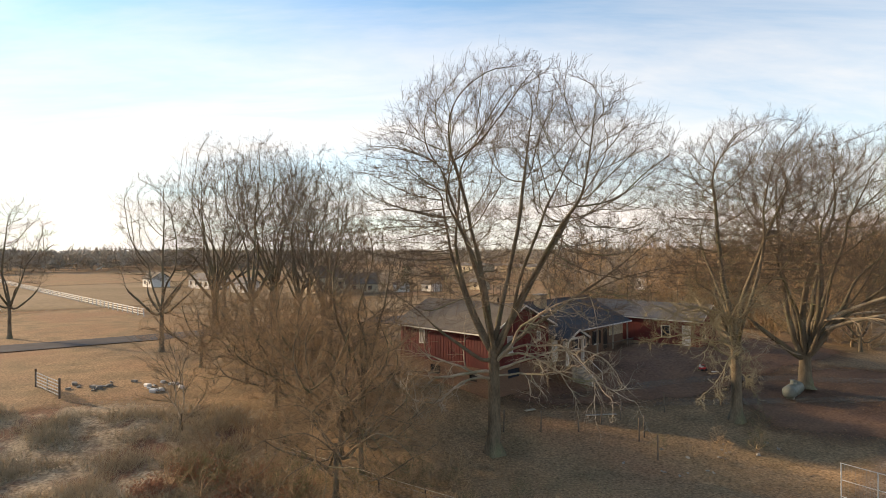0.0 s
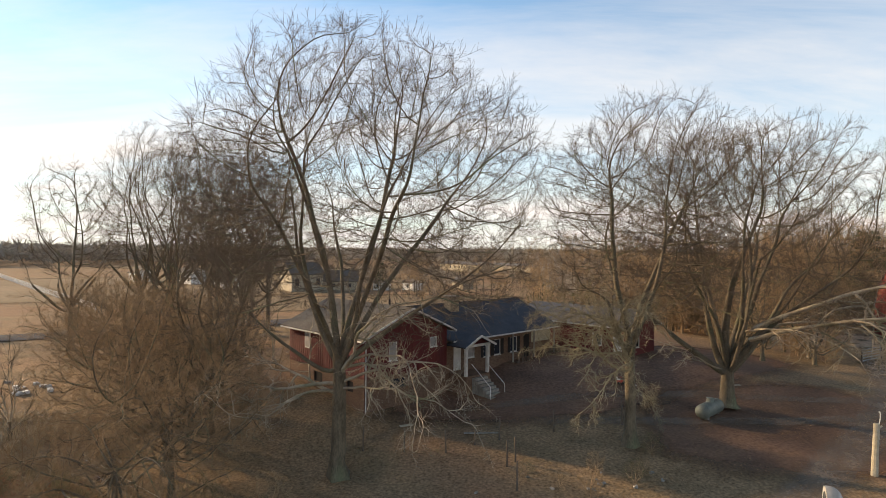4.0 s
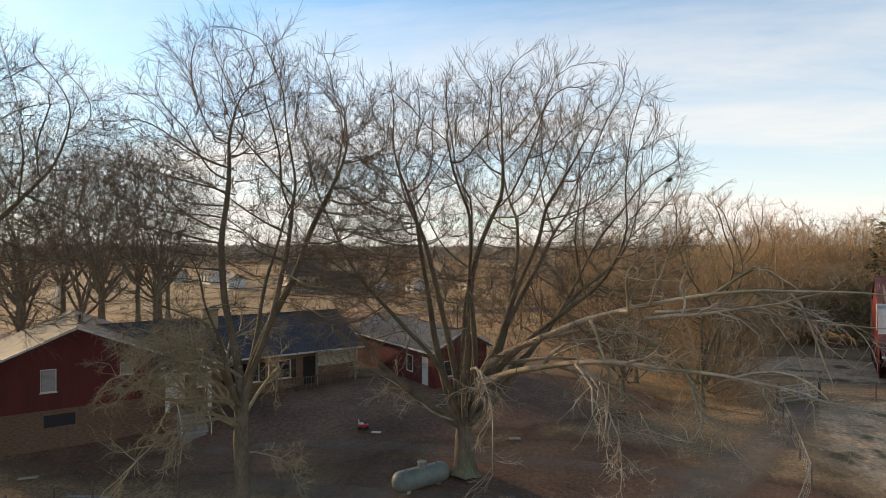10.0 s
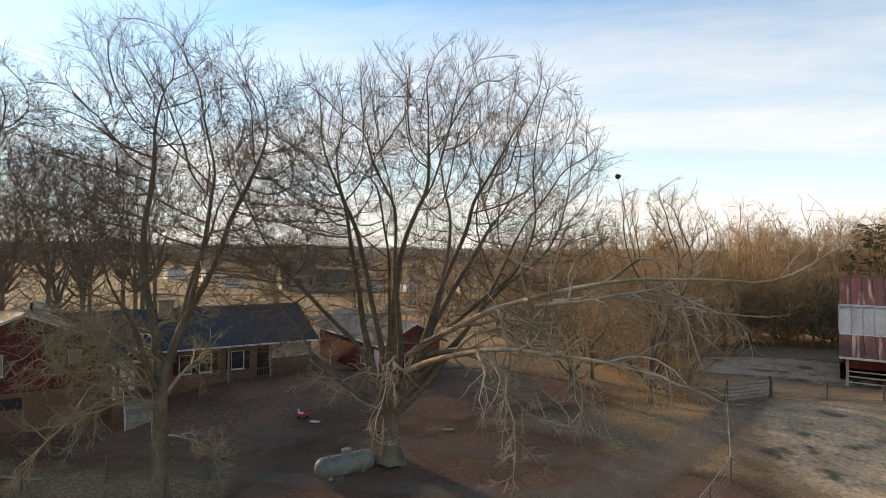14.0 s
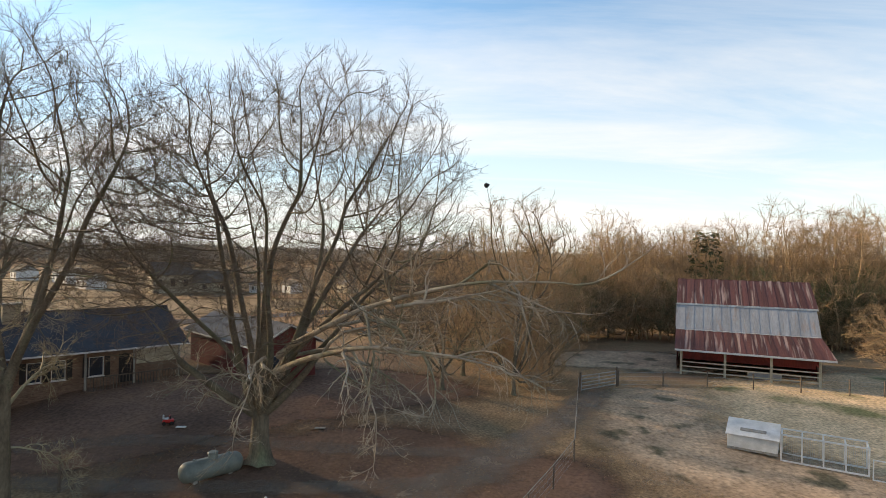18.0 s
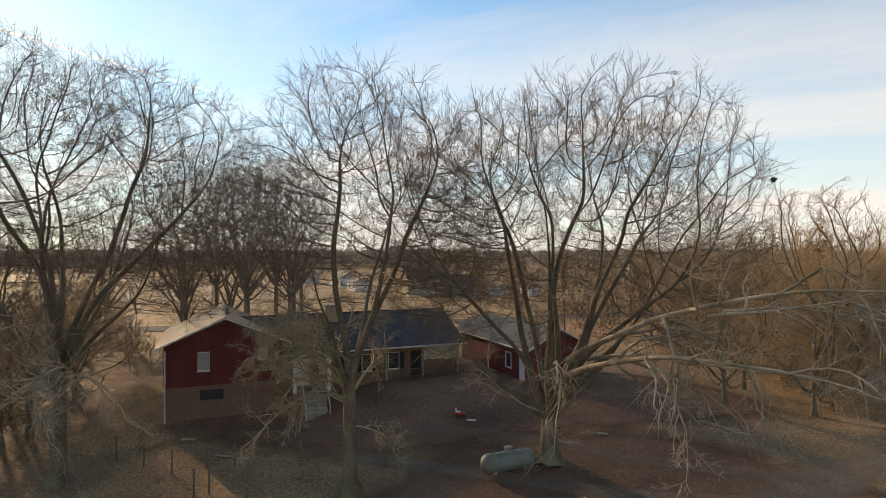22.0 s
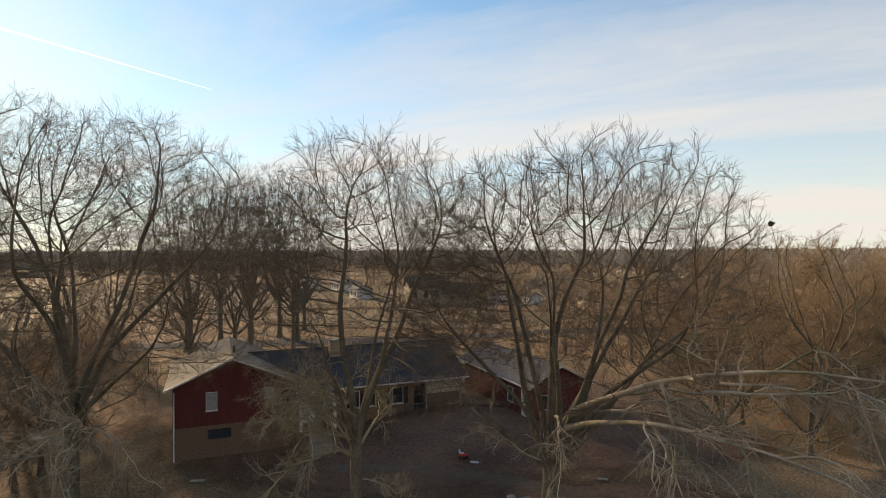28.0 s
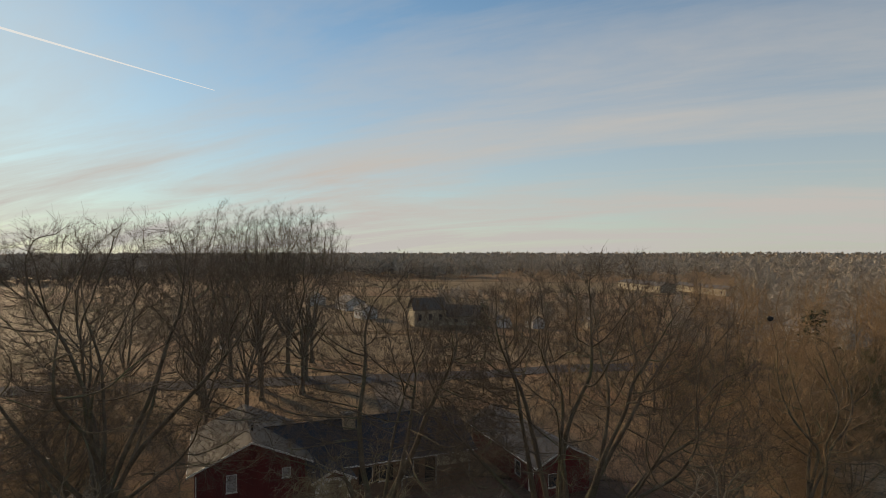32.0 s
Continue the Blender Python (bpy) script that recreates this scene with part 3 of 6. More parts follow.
def grown_tree(name, m, label, limbs, trunk_h, trunk_r, seed, env, points=1500, step=0.55, kill=0.9, reach=5.0, group="", twig_r=0.006, twigs=(3, 3), twig_l=0.75,
               flare=1.1, bark="bark", limb_mat="stem", branch_mat="bark", twig_mat="twig", category="tree", roots=True, limb_r=0.055, low=0.40, start_u=0.62, sag=-0.03, jitter=0.10, lift=0.10, low_mat="limb", low_counts=(8, 6, 5)):
    """A bare tree whose branches grow out to fill its crown. limbs: (height, azimuth, elevation, length, radius, rise) each; those with
    a falling rise hang freely below the crown. Trunk, each limb, branchwork and the crown of twigs are parts."""
    rng = np.random.default_rng(seed)
    tree = thing(name, m, label, category, group)
    k, sd = 9, 14
    if not roots:
        k, sd = 5, 8
    h = np.linspace(0, trunk_h, k)
    P = np.stack([rng.normal(0, 0.05, k) * trunk_r, rng.normal(0, 0.05, k) * trunk_r, h - 0.05], -1)[None]
    R = (trunk_r * (1 - 0.2 * h / trunk_h) + trunk_r * flare * 0.45 * np.exp(-h / 0.45))[None]
    V, F = tubes(P, R, sd)
    V = V.reshape(k, sd, 3)
    if roots:
        ang = np.arange(sd) * 2 * math.pi / sd
        for j in range(4):
            V[j, :, :2] += (V[j, :, :2] - P[0, j, :2]) * (0.35 * np.maximum(0, np.sin(ang * 5 + seed)) * math.exp(-h[j] / 0.4))[:, None]
    ob = new("trunk", quad_mesh("trunk", V.reshape(-1, 3), F, M[bark]))
    ob.parent = tree
    # first growth: the limbs as given
    N, par, rad0 = [np.array([0, 0, trunk_h * 0.9])], [-1], [trunk_r * 0.8]
    free = []
    for hgt, az, el, ln, rad, rise, *off in limbs:
        a, e = radians(az), radians(el)
        out = off[0] if off else 0.0
        wob = off[1] if len(off) > 1 else 0.10 if rise >= 0 else 0.20
        d = np.array([[math.cos(a) * math.cos(e), math.sin(a) * math.cos(e), math.sin(e)]])
        segs = max(4, int(ln / step))
        pts, dirs = bend(np.array([[out * math.cos(a), out * math.sin(a), hgt - 0.1]]), d, np.array([ln]), segs, wob * math.sqrt(12 / segs), rise / segs, rng)
        if rise < 0:
            free.append((pts, dirs, ln, rad))
            continue
        last = 0
        for j in range(1, segs + 1):
            if inside(pts[0, j], env) > 0.70 and j > 2 and j / segs > start_u * 0.5 or j / segs > start_u:
                break
            N.append(pts[0, j]); par.append(last); rad0.append(rad * (1 - 0.85 * min(1, j / segs / start_u)))
            last = len(N) - 1
    # growth towards places spread through the crown, densest near its outline
    c, r = np.array(env[:3]), np.array(env[3:])
    q = rng.normal(0, 1, (points * 2, 3))
    q /= np.linalg.norm(q, axis=1, keepdims=True)
    q = q[q[:, 2] > -0.75][:points]
    ph = rng.uniform(0, 6.28, 4)
    bump = 0.96 + 0.035 * np.sin(q[:, 0] * 5 + ph[0]) + 0.035 * np.sin(q[:, 1] * 6 + ph[1]) + 0.03 * np.sin(q[:, 2] * 7 + q[:, 0] * 3 + ph[2])
    bump *= (np.abs(q) ** 2.6).sum(1) ** (-1 / 2.6) * 0.97
    A = c + r * q * (rng.uniform(low ** 2, 1, len(q)) ** 0.5 * bump)[:, None]
    N = np.array(N)
    par = list(par)
    near = np.full(len(A), 0)
    dist = np.full(len(A), 1e9)
    fresh = np.arange(len(N))
    for it in range(70):
        if not len(A) or not len(fresh):
            break
        dd = np.linalg.norm(A[:, None] - N[fresh][None], axis=2)
        j = dd.argmin(1)
        dm = dd[np.arange(len(A)), j]
        better = dm < dist
        near[better], dist[better] = fresh[j[better]], dm[better]
        keep = dist > kill
        A, near, dist = A[keep], near[keep], dist[keep]
        count = np.bincount(np.array(par[1:]), minlength=len(N))
        keep = count[near] < 3
        A, near, dist = A[keep], near[keep], dist[keep]
        act = dist < reach
        if not act.any():
            break
        u, inv = np.unique(near[act], return_inverse=True)
        d = np.zeros((len(u), 3))
        np.add.at(d, inv, (A[act] - N[near[act]]) / dist[act][:, None])
        d /= np.linalg.norm(d, axis=1, keepdims=True) + 1e-9
        d += rng.normal(0, jitter, d.shape)
        d[:, 2] += lift
        d /= np.linalg.norm(d, axis=1, keepdims=True) + 1e-9
        base = len(N)
        N = np.concatenate([N, N[u] + d * step])
        par += list(u)
        fresh = np.arange(base, len(N))
    n = len(N)
    par = np.array(par)
    area = np.zeros(n)
    kids = [[] for _ in range(n)]
    tip = twig_r * 1.7
    for i in range(n - 1, 0, -1):
        if area[i] == 0:
            area[i] = tip ** 2.18
        area[par[i]] += area[i] * 1.015
        kids[par[i]].append(i)
    rad = area ** (1 / 2.18)
    rad[:len(rad0)] = np.maximum(rad[:len(rad0)], rad0)
    Ns = N.copy()
    for i in range(1, n):
        if kids[i]:
            b = max(kids[i], key=lambda t: rad[t])
            Ns[i] = 0.5 * N[i] + 0.25 * (N[par[i]] + N[b])
    chains = []
    stack = [(0, kk) for kk in kids[0]]
    while stack:
        p, i = stack.pop()
        ids = [p, i]
        while kids[i]:
            b = max(kids[i], key=lambda t: rad[t])
            stack += [(i, o) for o in kids[i] if o != b]
            i = b
            ids.append(i)
        rr = rad[ids].copy()
        rr[0] = min(rr[0], rr[1] * 1.15)
        rr[-1] = tip * 0.6
        chains.append((Ns[ids], rr))
    Vs, Fs, base = [], [], 0
    groups = collections.defaultdict(list)
    for p, rr in chains:
        if rr[1] > limb_r:
            V, F = tubes(p[None], rr[None], 8)
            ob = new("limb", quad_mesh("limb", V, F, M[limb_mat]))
            ob.parent = tree
        else:
            groups[min(12, max(2, len(p) - (len(p) > 4)))].append((p, rr))
    for kk, ch in groups.items():
        V, F = tubes(*resampled(ch, kk), 4 if kk > 5 else 3)
        Vs.append(V); Fs.append(F + base); base += len(V)
    Vt, Ft, baset = [], [], 0
    # hanging limbs with their own branches
    fP = []
    for pts, dirs, ln, rd in free:
        V, F = tubes(pts, (rd * (1 - 0.86 * np.linspace(0, 1, pts.shape[1]) ** 0.8))[None], 7)
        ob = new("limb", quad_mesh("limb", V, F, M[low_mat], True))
        ob["label"] = "drooping low limb"
        ob.parent = tree
        P, D, L, R = pts, dirs, np.array([ln]), np.array([rd])
        for lev, (cnt, ratio) in enumerate(zip(low_counts, (0.32, 0.5, 0.5))):
            p, d, l, r2 = sprout(P, D, L, R, cnt, 0.22 if lev == 0 else 0.1, 46, ratio, rng)
            l = np.clip(l, 0.3, 4.5)
            r2 = np.maximum(r2, twig_r * (2.1, 1.4, 0.9)[lev])
            sg = (6, 4, 2)[lev]
            P, D = bend(p, d, l, sg, (0.26, 0.26, 0.2)[lev], rng.normal(sag, 0.12, len(p)), rng)
            L, R = l, r2
            V, F = tubes(P, np.maximum(r2[:, None] * (1 - 0.72 * np.linspace(0, 1, sg + 1)[None]), twig_r * 0.7), 4 if lev == 0 else 3)
            fP.append((V, F))
    if fP:
        off = np.cumsum([0] + [len(v) for v, _ in fP])
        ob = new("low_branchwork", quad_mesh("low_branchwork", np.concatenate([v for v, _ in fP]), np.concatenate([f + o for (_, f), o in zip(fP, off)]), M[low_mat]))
        ob.parent = tree
        tagged(ob, "drooping lower branchwork", kind="stuff")
    # fine twigs on all thin wood
    thin = np.flatnonzero((rad < tip * 3.2) & (np.arange(n) >= len(rad0)))
    D = N[thin] - N[par[thin]]
    D /= np.linalg.norm(D, axis=1, keepdims=True) + 1e-9
    pts = np.stack([Ns[thin] - D * 0.01, Ns[thin]], 1)
    p, d, l, r2 = sprout(pts, np.stack([D, D], 1), np.full(len(thin), twig_l), np.full(len(thin), twig_r * 1.6), twigs[0], 0.3, 42, 1.3, rng, 1.0)
    d[:, 2] += 0.18
    d /= np.linalg.norm(d, axis=1, keepdims=True)
    P, Dd = bend(p, d, l, 2, 0.16, np.full(len(p), 0.08), rng)
    V, F = tubes(P, np.repeat(np.array([[1.0, 0.75, 0.5]]) * twig_r, len(p), 0), 3)
    Vt.append(V); Ft.append(F + baset); baset += len(V)
    if twigs[1]:
        p, d, l, r2 = sprout(P, Dd, l, np.full(len(p), twig_r), twigs[1], 0.25, 38, 0.6, rng, 1.0, tip=False)
        P, Dd = bend(p, d, l, 1, 0.1, np.full(len(p), 0.05), rng)
        V, F = tubes(P, np.repeat(np.array([[0.8, 0.5]]) * twig_r, len(p), 0), 3)
        Vt.append(V); Ft.append(F + baset); baset += len(V)
    ob = new("branchwork", quad_mesh("branchwork", np.concatenate(Vs), np.concatenate(Fs), M[branch_mat]))
    ob.parent = tree
    tagged(ob, kind="stuff")
    ob = new("crown", quad_mesh("crown", np.concatenate(Vt), np.concatenate(Ft), M[twig_mat], smooth=False))
    ob.parent = tree
    tagged(ob, kind="stuff")
    return tree


def fan(n, h0, h1, el0, el1, length, radius, rise, seed, az0=0.0):
    """Limbs spread evenly round a trunk."""
    rng = random.Random(seed)
    out = []
    for i in range(n):
        u = (i + rng.random() * 0.6) / n
        out.append((h0 + (h1 - h0) * u, az0 + i * 137.5 + rng.uniform(-15, 15), el0 + (el1 - el0) * u + rng.uniform(-6, 6), length * rng.uniform(0.8, 1.15) * (1 - 0.25 * u), radius * rng.uniform(0.8, 1.1), rise))
    return out


# ---------------------------------------------------------------- ground
def ground_sheet():
    bm = bmesh.new()
    X, Y = np.meshgrid(np.array(LINES_X, float), np.array(LINES_Y, float))
    Z = lie(X, Y)
    rows = [[bm.verts.new((X[i, k], Y[i, k], Z[i, k])) for k in range(len(LINES_X))] for i in range(len(LINES_Y))]
    for r0, r1 in zip(rows, rows[1:]):
        for k in range(len(LINES_X) - 1):
            bm.faces.new((r0[k], r0[k + 1], r1[k + 1], r1[k]))
    for f in bm.faces:
        f.smooth = True
    return setting("ground", bm, M["ground"], "winter grass and fallen leaves, brown and dull green", "ground")


ground_sheet()
patch("front_yard", M["yard"], 12.5, 39.5, 19, 6.8, 22, 0.006, "bare earth of the front yard, its shade darkened into the colour", "bare yard", 0.12, 3)
# dark cover laid where the trees shade the bare soil
patch("tree_yard", M["yard"], 24.5, 30.0, 13.5, 6.0, 12, 0.007, "bare earth worn round the maple and tank, coloured darker for shade", "bare yard", 0.14, 27)
patch("meadow", M["meadow"], -34, 17, 18, 11, 25, 0.010, "pale tufted dry meadow grass with russet brush", "meadow", 0.15, 23)
patch("barn_lot", M["lot"], 56.5, 39, 19.5, 13.5, -8, 0.008, "trodden lot of dirt and thin grass before the barn", "lot", 0.15, 5)
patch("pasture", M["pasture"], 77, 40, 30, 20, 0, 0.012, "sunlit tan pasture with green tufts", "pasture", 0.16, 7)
# pale cover in the place of a sunlit strip: its brightness is painted
patch("lane_field", M["lot"], 50, 63, 15, 5.0, -8, 0.016, "strip of tan grass beside the woods, sunlight paled into its colour", "grass strip", 0.2, 9)
patch("far_field", M["field"], -95, 165, 85, 62, 30, 0.02, "pale stubble field beyond the road", "field", 0.08, 11)
patch("side_field", M["field"], -150, 92, 78, 36, -38, 0.024, "pale stubble field behind a white fence", "field", 0.06, 13)
patch("hill_field", M["field"], -60, 330, 150, 45, 8, 0.03, "distant pale field before the woods", "field", 0.1, 15)
patch("lawn", M["field"], -30, 110, 42, 17, 12, 0.028, "dry pale lawn across the road", "lawn", 0.12, 17)
strip("road", M["asphalt"], [(-170, -15), (-110, 22), (-64, 51), (-36, 70), (-8, 88), (30, 112), (90, 150), (200, 220)], 5.2, 0.09, "grey two-lane asphalt road", "road")
strip("driveway", M["track"], [(8, 10), (14, 17), (19, 21.5), (25, 27.5), (31, 33.5), (35.5, 40), (38.8, 46), (41, 52)], 2.6, 0.045, "grey gravel lane past the fence", "lane", 0.42)
strip("farm_track", M["track"], [(-2, 31), (5, 32.5), (12, 34.5), (24, 34), (32, 35), (36, 37)], 1.1, 0.045, "faint pale wheel track across the yard", "track", 0.28)
strip("farm_track", M["track"], [(5, 29.5), (14, 30.0), (24, 30.5), (34, 33)], 1.3, 0.045, "pale wheel track below the yard fence", "track", 0.33)
strip("house_drive", M["gravel"], [(-23, 82), (-14, 70), (-6, 60), (2, 56)], 4.0, 0.06, "gravel drive from the road to the house", "driveway")
patch("pond_bank", M["track"], 72.7, 26.1, 26.0, 13.8, 25, 0.02, "trodden brown bank round the pond", "bank", 0.05, 21)
sheet_of_water("pond", M["water"], 72.9, 26.0, 24.5, 12.3, 25, 0.06, "calm dark farm pond, reflected sky blue put into its colour", "pond", 0.05, 21)


# ---------------------------------------------------------------- house
HX, HY, HA = -5.8, 29.15, 47.0
HM = pose(HX, HY, 0, 0, 0, HA)


def wall_with_holes(bm, x0, x1, z0, z1, y0, y1, holes):
    """A wall along x from y0 to y1 thick, with rectangular openings (xa, xb, za, zb) right through it."""
    xs = sorted({x0, x1, *[h[0] for h in holes], *[h[1] for h in holes]})
    zs = sorted({z0, z1, *[max(h[2], z0) for h in holes], *[min(h[3], z1) for h in holes]})
    nx, nz = len(xs) - 1, len(zs) - 1

    def solid(i, k):
        if not (0 <= i < nx and 0 <= k < nz):
            return False
        x, z = (xs[i] + xs[i + 1]) / 2, (zs[k] + zs[k + 1]) / 2
        return not any(h[0] < x < h[1] and h[2] < z < h[3] for h in holes)

    grid = {}

    def at(i, k, y):
        if (i, k, y) not in grid:
            grid[i, k, y] = bm.verts.new((xs[i], y, zs[k]))
        return grid[i, k, y]

    for i in range(nx):
        for k in range(nz):
            if not solid(i, k):
                continue
            bm.faces.new([at(i, k, y0), at(i + 1, k, y0), at(i + 1, k + 1, y0), at(i, k + 1, y0)])
            bm.faces.new([at(i, k + 1, y1), at(i + 1, k + 1, y1), at(i + 1, k, y1), at(i, k, y1)])
            for di, dk, p, q in ((-1, 0, (i, k + 1), (i, k)), (1, 0, (i + 1, k), (i + 1, k + 1)), (0, -1, (i, k), (i + 1, k)), (0, 1, (i + 1, k + 1), (i, k + 1))):
                if not solid(i + di, k + dk):
                    bm.faces.new([at(*q, y0), at(*p, y0), at(*p, y1), at(*q, y1)])
    return bm


def window(parent, x0, x1, z0, z1, y, panes=2, blind=True, frame_w=0.05, out=-1):
    """A framed window in a wall that faces out along y."""
    fr = bmesh.new()
    for a, b, c, d in ((x0, x1, z0, z0 + frame_w), (x0, x1, z1 - frame_w, z1), (x0, x0 + frame_w, z0 + frame_w, z1 - frame_w), (x1 - frame_w, x1, z0 + frame_w, z1 - frame_w)):
        box(fr, a, b, y + out * 0.05, y - out * 0.06, c, d)
    w = part("window", fr, M["white"], parent, "white framed window")
    n = panes
    for i in range(n):
        a = x0 + frame_w + (x1 - x0 - 2 * frame_w) * i / n
        b = x0 + frame_w + (x1 - x0 - 2 * frame_w) * (i + 1) / n
        part("pane", boxed(a + 0.02, b - 0.02, y - 0.012, y + 0.012, z0 + frame_w, z1 - frame_w), M["blind" if blind else "glass"], w)
        if i:
            part("mullion", boxed(a - 0.02, a + 0.02, y + out * 0.03, y - out * 0.03, z0 + frame_w, z1 - frame_w), M["white"], w)
    part("sill", boxed(x0 - 0.05, x1 + 0.05, y + out * 0.10, y - out * 0.02, z0 - 0.05, z0), M["white"], w)
    return w


def house():
    h = thing("house", HM, "red-sided ranch house on tan brick under brown and slate-blue roofs", "house", lift=False)
    W, DEP, FLOOR, EAVE, APEX = 7.6, 10.0, 2.75, 5.6, 7.3
    # wing: brick base storey, red siding above, gable to the front
    bm = wall_with_holes(bmesh.new(), 0, W, -0.4, FLOOR, 0, 0.25, [(2.2, 3.7, 1.75, 2.45)])
    part("brick_wall", bm, M["brick"], h, "tan brick base storey")
    bm = wall_with_holes(bmesh.new(), 0.25, DEP - 0.25, -0.4, FLOOR, 0, 0.25, [(1.3, 2.1, 1.65, 2.4), (5.2, 6.4, 1.65, 2.4)])
    bm.transform(Matrix.Rotation(radians(90), 4, "Z") @ Matrix.Translation((0, -0.25, 0)))
    part("brick_wall", bm, M["brick"], h, "tan brick base storey")
    part("brick_wall", boxed(0, W, DEP - 0.25, DEP, -0.4, FLOOR), M["brick"], h)
    part("brick_wall", boxed(W - 0.25, W, 0.25, DEP - 0.25, -0.4, FLOOR), M["brick"], h)
    bm = wall_with_holes(bmesh.new(), -0.03, W + 0.03, FLOOR, EAVE, -0.03, 0.2, [(2.05, 2.8, 3.75, 5.05), (5.95, 6.6, 4.3, 5.05)])
    vs = [bm.verts.new(p) for p in ((-0.03, -0.03, EAVE), (W + 0.03, -0.03, EAVE), (W / 2, -0.03, APEX - 0.1), (-0.03, 0.2, EAVE), (W + 0.03, 0.2, EAVE), (W / 2, 0.2, APEX - 0.1))]
    for f in ((0, 1, 2), (5, 4, 3), (0, 2, 5, 3), (1, 4, 5, 2)):
        bm.faces.new([vs[i] for i in f])
    part("siding_wall", bm, M["siding"], h, "dark red board siding")
    for i in range(25):
        x = 0.1 + i * 0.3
        top = EAVE + (APEX - EAVE) * (1 - abs(x - W / 2) / (W / 2)) - 0.14
        for za, zb in ([(FLOOR, 3.75), (5.05, top)] if 2.0 < x < 2.85 else [(FLOOR, 4.3), (5.05, top)] if 5.9 < x < 6.65 else [(FLOOR, top)]):
            part("batten", boxed(x - 0.02, x + 0.02, -0.052, -0.03, za, zb), M["siding"], h)
    part("siding_wall", boxed(-0.03, 0.2, 0.2, DEP, FLOOR, EAVE + 0.1), M["siding"], h, "red board siding, sunlit side")
    part("siding_wall", boxed(W - 0.2, W + 0.03, 0.2, DEP, FLOOR, EAVE + 0.1), M["siding"], h)
    part("siding_wall", boxed(0.2, W - 0.2, DEP - 0.2, DEP + 0.03, FLOOR, EAVE + 0.1), M["siding"], h)
    for i in range(32):
        part("batten", boxed(-0.052, -0.03, 0.35 + i * 0.3 - 0.02, 0.35 + i * 0.3 + 0.02, FLOOR, EAVE - 0.12), M["siding"], h)
    # roof of the wing: two slopes with eaves, fascia and gutters
    rise = (APEX - EAVE) / (W / 2)
    for s in (-1, 1):
        xe = W / 2 + s * (W / 2 + 0.55)
        ze = EAVE - 0.55 * rise + 0.12
        quad = [(W / 2, -0.55, APEX + 0.12), (xe, -0.55, ze), (xe, DEP + 0.5, ze), (W / 2, DEP + 0.5, APEX + 0.12)]
        part("roof", slab(bmesh.new(), quad, 0.12), M["roof_brown"], h, "weathered brown shingle roof")
        part("gutter", beamed((xe - s * 0.02, -0.6, ze - 0.10), (xe - s * 0.02, DEP + 0.5, ze - 0.10), 0.10, 0.10), M["white"], h, "white gutter")
        part("barge_board", beamed((W / 2, -0.58, APEX + 0.03), (xe, -0.58, ze - 0.05), 0.05, 0.13), M["white"], h, "white barge board")
    part("ridge_vent", barred((W / 2 + 0.2, 2.4, APEX), (W / 2 + 0.2, 2.4, APEX + 0.5), 0.08, 8), M["black"], h, "dark vent pipe")
    window(h, 2.05, 2.8, 3.75, 5.05, 0.04, 1)
    window(h, 5.95, 6.6, 4.3, 5.05, 0.04, 1)
    part("basement_window", boxed(2.2, 3.7, 0.10, 0.14, 1.75, 2.45), M["glass"], h, "dark basement window")
    part("basement_window", boxed(0.10, 0.14, 1.3, 2.1, 1.65, 2.4), M["dark"], h, "dark basement window")
    part("basement_window", boxed(0.10, 0.14, 5.2, 6.4, 1.65, 2.4), M["dark"], h, "dark basement window")
    side = part("side_window", boxed(-0.085, -0.052, 6.9, 7.6, 4.0, 5.15, 0.005), M["white"], h, "white-framed side window")
    part("pane", boxed(-0.093, -0.086, 6.98, 7.52, 4.08, 5.07), M["blind"], side)
    part("downpipe", barred((0.05, -0.10, 0.05), (0.05, -0.10, EAVE - 0.35), 0.045, 8), M["white"], h, "white downpipe")
    # main range: long front under a slate-blue gabled roof
    X0, X1, Y0, Y1, BASE, E2, R2 = W, 21.3, 0.3, 8.9, 0.2, 4.75, 6.75
    holes = [(12.2, 13.0, 2.75, 4.05), (13.5, 14.3, 2.75, 4.05), (15.6, 16.5, 2.75, 4.05), (17.4, 18.3, 2.05, 4.1), (8.7, 9.6, 2.05, 4.1), (10.3, 11.1, 2.9, 4.0)]
    bm = wall_with_holes(bmesh.new(), X0, X1, BASE, E2, Y0, Y0 + 0.25, holes)
    part("front_wall", bm, M["brick"], h, "tan brick front wall")
    ym = (Y0 + Y1) / 2
    bm = boxed(X1 - 0.25, X1, Y0 + 0.25, Y1, BASE, E2)
    vs = [bm.verts.new(p) for p in ((X1 - 0.25, Y0, E2), (X1 - 0.25, Y1, E2), (X1 - 0.25, ym, R2 - 0.05), (X1, Y0, E2), (X1, Y1, E2), (X1, ym, R2 - 0.05))]
    for f in ((0, 2, 1), (3, 4, 5), (0, 3, 5, 2), (1, 2, 5, 4)):
        bm.faces.new([vs[i] for i in f])
    part("side_wall", bm, M["brick"], h)
    part("back_wall", boxed(X0, X1 - 0.25, Y1 - 0.25, Y1, BASE, E2), M["brick"], h)
    for a, b, c, d in holes[:3]:
        window(h, a, b, c, d, Y0 + 0.08, 1, blind=False)
        for s in (a - 0.36, b + 0.04):
            part("shutter", boxed(s, s + 0.32, Y0 - 0.04, Y0 - 0.005, c, d), M["dark"], h, "dark window shutter")
    window(h, *holes[5], Y0 + 0.08, 1)
    part("door", boxed(8.72, 9.58, Y0 + 0.06, Y0 + 0.12, 2.07, 4.08), M["white"], h, "white front door")
